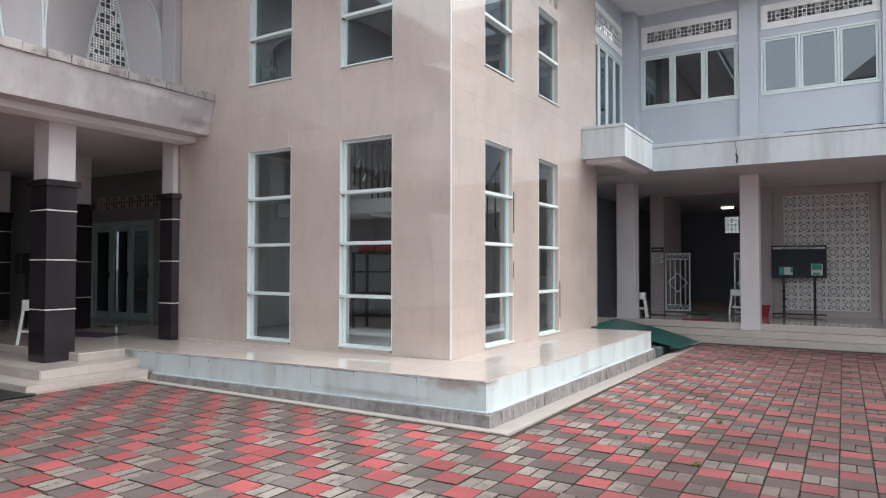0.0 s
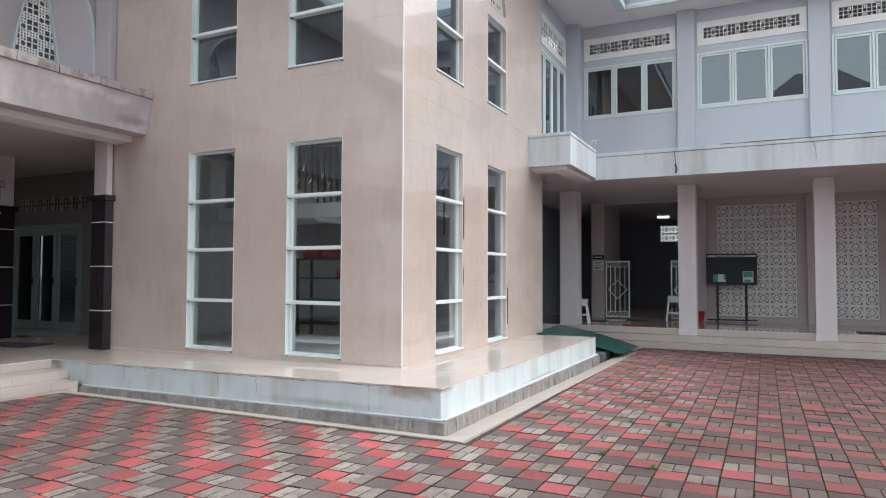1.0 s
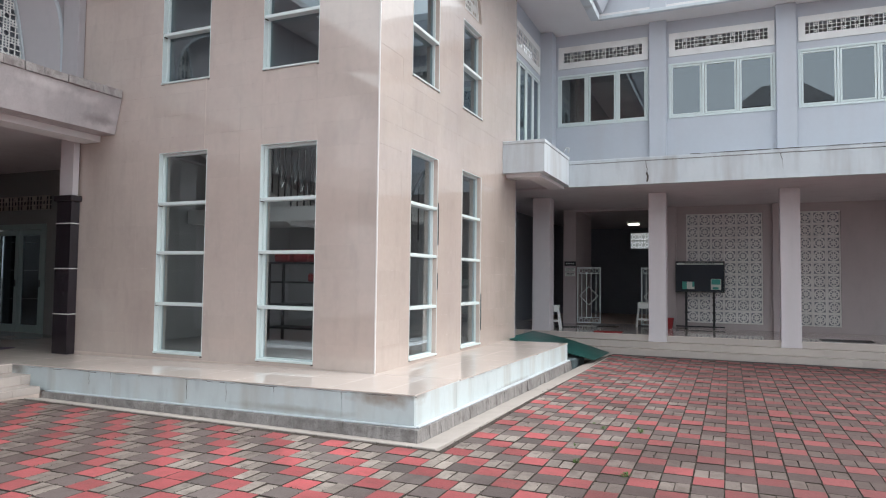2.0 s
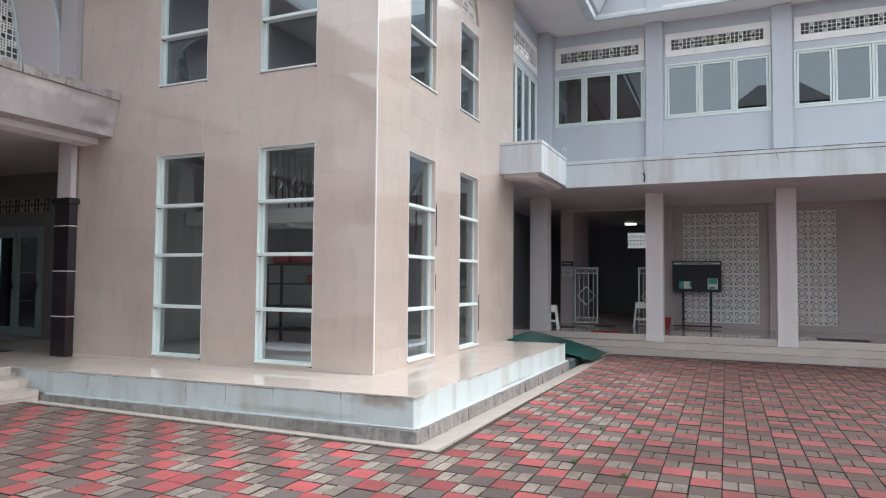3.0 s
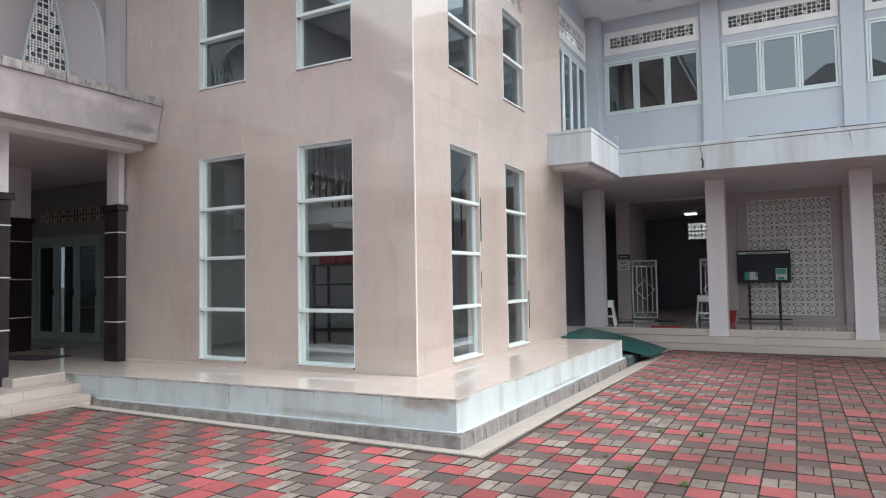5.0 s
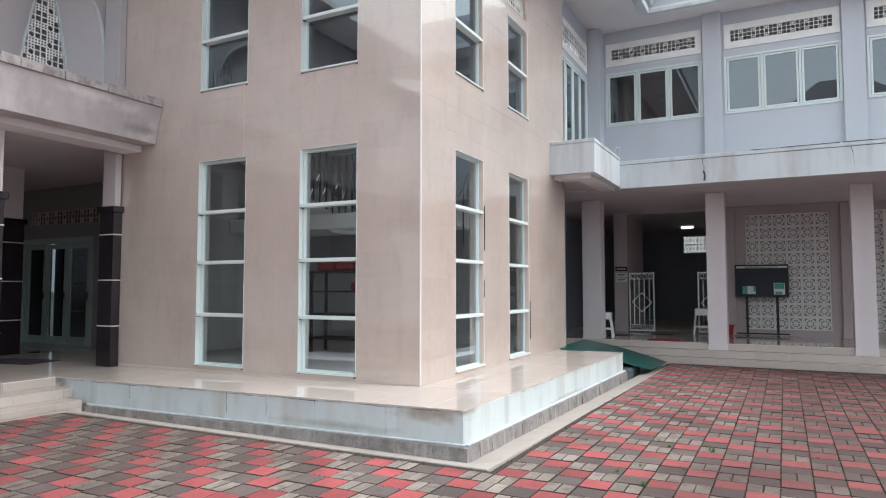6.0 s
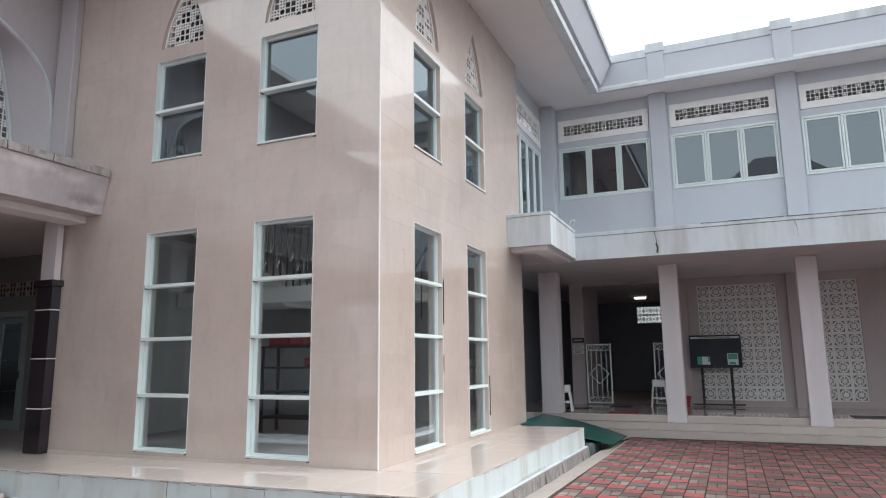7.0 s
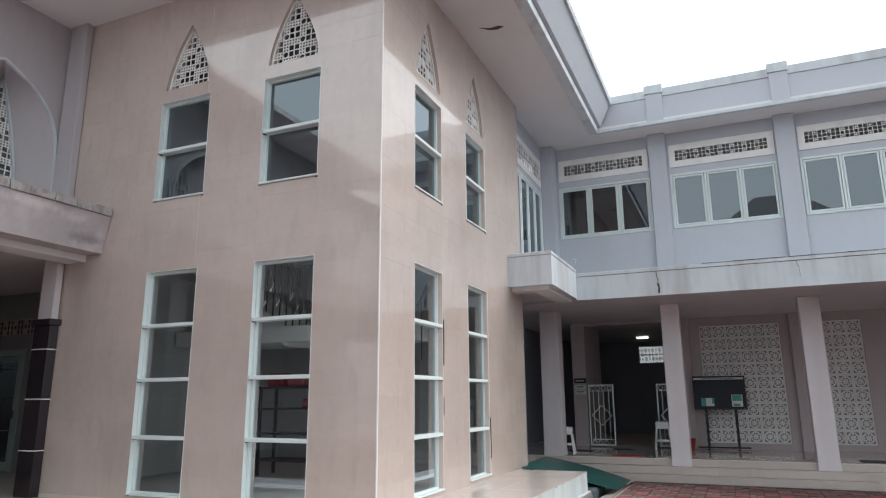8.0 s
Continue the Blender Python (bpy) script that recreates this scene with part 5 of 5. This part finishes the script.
tile_floor(terrace, -4.715, TX + 0.008, TY - 0.008, 0.0, TERRACE, 0.6, CREAM_TILE)
tile_floor(terrace, TX + 0.008 - 1.2, TX + 0.008, 0.003, TYF + 0.008, TERRACE, 0.6, CREAM_TILE, turned=ASKEW)
porch = bpy.data.objects["porch_floor"]
tile_floor(porch, -12.0, -4.715, -1.745, -0.004, TERRACE, 0.6, CREAM_TILE)
tile_floor(porch, -12.0, -5.47, 0.0, 1.9, TERRACE, 0.6, CREAM_TILE)
far_floor = bpy.data.objects["far_porch_floor"]
tile_floor(far_floor, -2.4, 9.6, 8.032, FAR_BACK + 0.6, PORCH, 0.6, CREAM_TILE)
tile_floor(far_steps, -0.6, 12.0, 7.552, 7.79, 0.052, 0.6, STEP_TILE, 0.6)
tile_floor(far_steps, -0.6, 12.0, 7.792, 8.03, 0.185, 0.6, STEP_TILE, 0.6)


def risers(parent, x0, x1, y, z0, z1, size=0.6, east_side=False):
    u = x0
    while u < x1 - 0.02:
        uu = min(u + size, x1)
        me = slab_mesh("riser_tile", uu - u - 0.002, z1 - z0 - 0.002, 0.010, STEP_TILE, 0.0012)
        m = Matrix.Translation((u + 0.001, y, z0 + 0.001)) @ pose(0, 0, 0, 90, 0, 0)
        if east_side:
            m = EAST @ Matrix.Translation((u + 0.001, -y, z0 + 0.001)) @ pose(0, 0, 0, 90, 0, 0)
        piece("riser_tile", me, parent, m)
        u = uu


risers(far_steps, -0.6, 12.0, 7.56, -0.084, 0.039)
risers(far_steps, -0.6, 12.0, 7.80, 0.053, 0.172)
risers(far_steps, -0.6, 12.0, 8.04, 0.186, 0.302)
tile_floor(steps, -9.0, -4.052, -2.728, TY - 0.08, 0.117, 0.6, STEP_TILE, 0.6)
tile_floor(steps, -9.0, -4.352, -2.428, TY, 0.232, 0.6, STEP_TILE, 0.6)
risers(steps, -9.0, -4.06, -2.72, 0.03, 0.104)
risers(steps, -9.0, -4.36, -2.42, 0.118, 0.219)
risers(steps, -9.0, -4.72, -1.74, 0.233, 0.333)
risers(steps, -2.72, TY - 0.08, -4.06, 0.03, 0.104, 0.6, True)
risers(steps, -2.42, TY, -4.36, 0.118, 0.219, 0.6, True)
risers(steps, -1.74, TY, -4.72, 0.233, 0.333, 0.6, True)

# pavers: red, light pair, dark, in diagonal runs
PITCH_X, PITCH_Y, PAVE_X, PAVE_Y, PAVE_TURN = 0.2216, 0.2226, 1.951, -1.9345, 0.0
turn = pose(0, 0, 0, 0, 0, PAVE_TURN)
rest = {m.name: ([], [], m) for m in (RED, LIGHT, DARK)}
rng = random.Random(7)
for i in range(-46, 50):
    shift = rng.uniform(-0.012, 0.012)
    for j in range(-46, 50):
        kind = (i + j) % 3
        if rng.random() < 0.006:
            kind = rng.choice((0, 1, 2))
        m = (RED, LIGHT, DARK)[kind]
        c = turn @ Vector((i * PITCH_X, j * PITCH_Y + shift, 0)) + Vector((PAVE_X, PAVE_Y, 0))
        mid = c + Vector((PITCH_X / 2, PITCH_Y / 2, 0))
        c.z = lie(mid.x, mid.y)
        if mid.y > 7.32 or mid.y < -12.0 or mid.x > 12.5 or mid.x < -7.9 or (mid.x < 1.45 + 0.0175 * (mid.y + 1.1) and mid.y > -1.45) or (mid.x < -4.0 and mid.y > -2.85):
            continue
        gap = rng.uniform(0.0024, 0.0042)
        gap_y = gap + 0.0020
        spans = ((gap, PITCH_X / 2 - gap * 0.7), (PITCH_X / 2 + gap * 0.7, PITCH_X - gap)) if kind == 1 else ((gap, PITCH_X - gap),)
        near = 1.2 < mid.x < 4.3 and -3.1 < mid.y < -0.7
        for a, b in spans:
            w, d, h = round(b - a, 3), round(PITCH_Y - 2 * gap_y, 3), 0.05
            at = Matrix.Translation(c) @ turn @ pose(a, gap_y, -0.052 + rng.uniform(-0.003, 0.004), rng.uniform(-0.7, 0.7), rng.uniform(-0.7, 0.7), rng.uniform(-0.9, 0.9))
            if near:
                piece("paver", slab_mesh("paver", w, d, h, m, 0.0028), pavement, at)
            else:
                vs, fs, _ = rest[m.name]
                o = len(vs)
                me = slab_mesh("paver", w, d, h, m, 0.0028)
                vs.extend([tuple(at @ v.co) for v in me.vertices])
                fs.extend([tuple(o + q for q in p.vertices) for p in me.polygons])
for name, (vs, fs, m) in rest.items():
    me = bpy.data.meshes.new("pavers")
    me.from_pydata(vs, [], fs)
    me.materials.append(m)
    me.materials.append(BED)
    for q, p in enumerate(me.polygons):
        p.material_index = 1 if q % 10 > 1 else 0
    o = new("pavers", me)
    o.parent = pavement
    tagged(o, "", "", "", "stuff")

# crumbs of soil and moss that fray the paver joints
MOSS = material("dark_joint_moss", (0.05, 0.042, 0.03), 0.95, 0.4, 30, per_island=0.9)
vs, fs = [], []
rng = random.Random(23)
for _ in range(46000):
    i, j = rng.randint(-26, 22), rng.randint(-20, 22)
    along, off = rng.random(), rng.gauss(0, 0.0055)
    across = rng.random() < 0.5
    p = Vector((i * PITCH_X + (off if across else along * PITCH_X), j * PITCH_Y + (along * PITCH_Y if across else off), 0))
    if not across and (i + j) % 3 == 1 and rng.random() < 0.5:
        p = Vector(((i + 0.5) * PITCH_X + off, (j + along) * PITCH_Y, 0))
    p = turn @ p + Vector((PAVE_X, PAVE_Y, 0))
    if p.y > 3.0 or p.y < -6.6 or p.x > 6.6 or p.x < -3.9 or (p.x < 1.43 and p.y > -1.42):
        continue
    z, r, a0 = lie(p.x, p.y) - 0.009, rng.uniform(0.002, 0.0075), rng.uniform(0, 6.28)
    o, k = len(vs), 5
    for q in range(k):
        rr, a = r * rng.uniform(0.6, 1.3), a0 + q * math.tau / k
        vs.append((p.x + rr * math.cos(a), p.y + rr * math.sin(a), z))
    vs.append((p.x, p.y, z + rng.uniform(0.010, 0.015)))
    fs.extend([(o + q, o + (q + 1) % k, o + k) for q in range(k)])
me = bpy.data.meshes.new("joint_moss")
me.from_pydata(vs, [], fs)
me.materials.append(MOSS)
moss = new("joint_moss", me)
moss.parent = pavement
tagged(moss, "", "", "", "stuff")
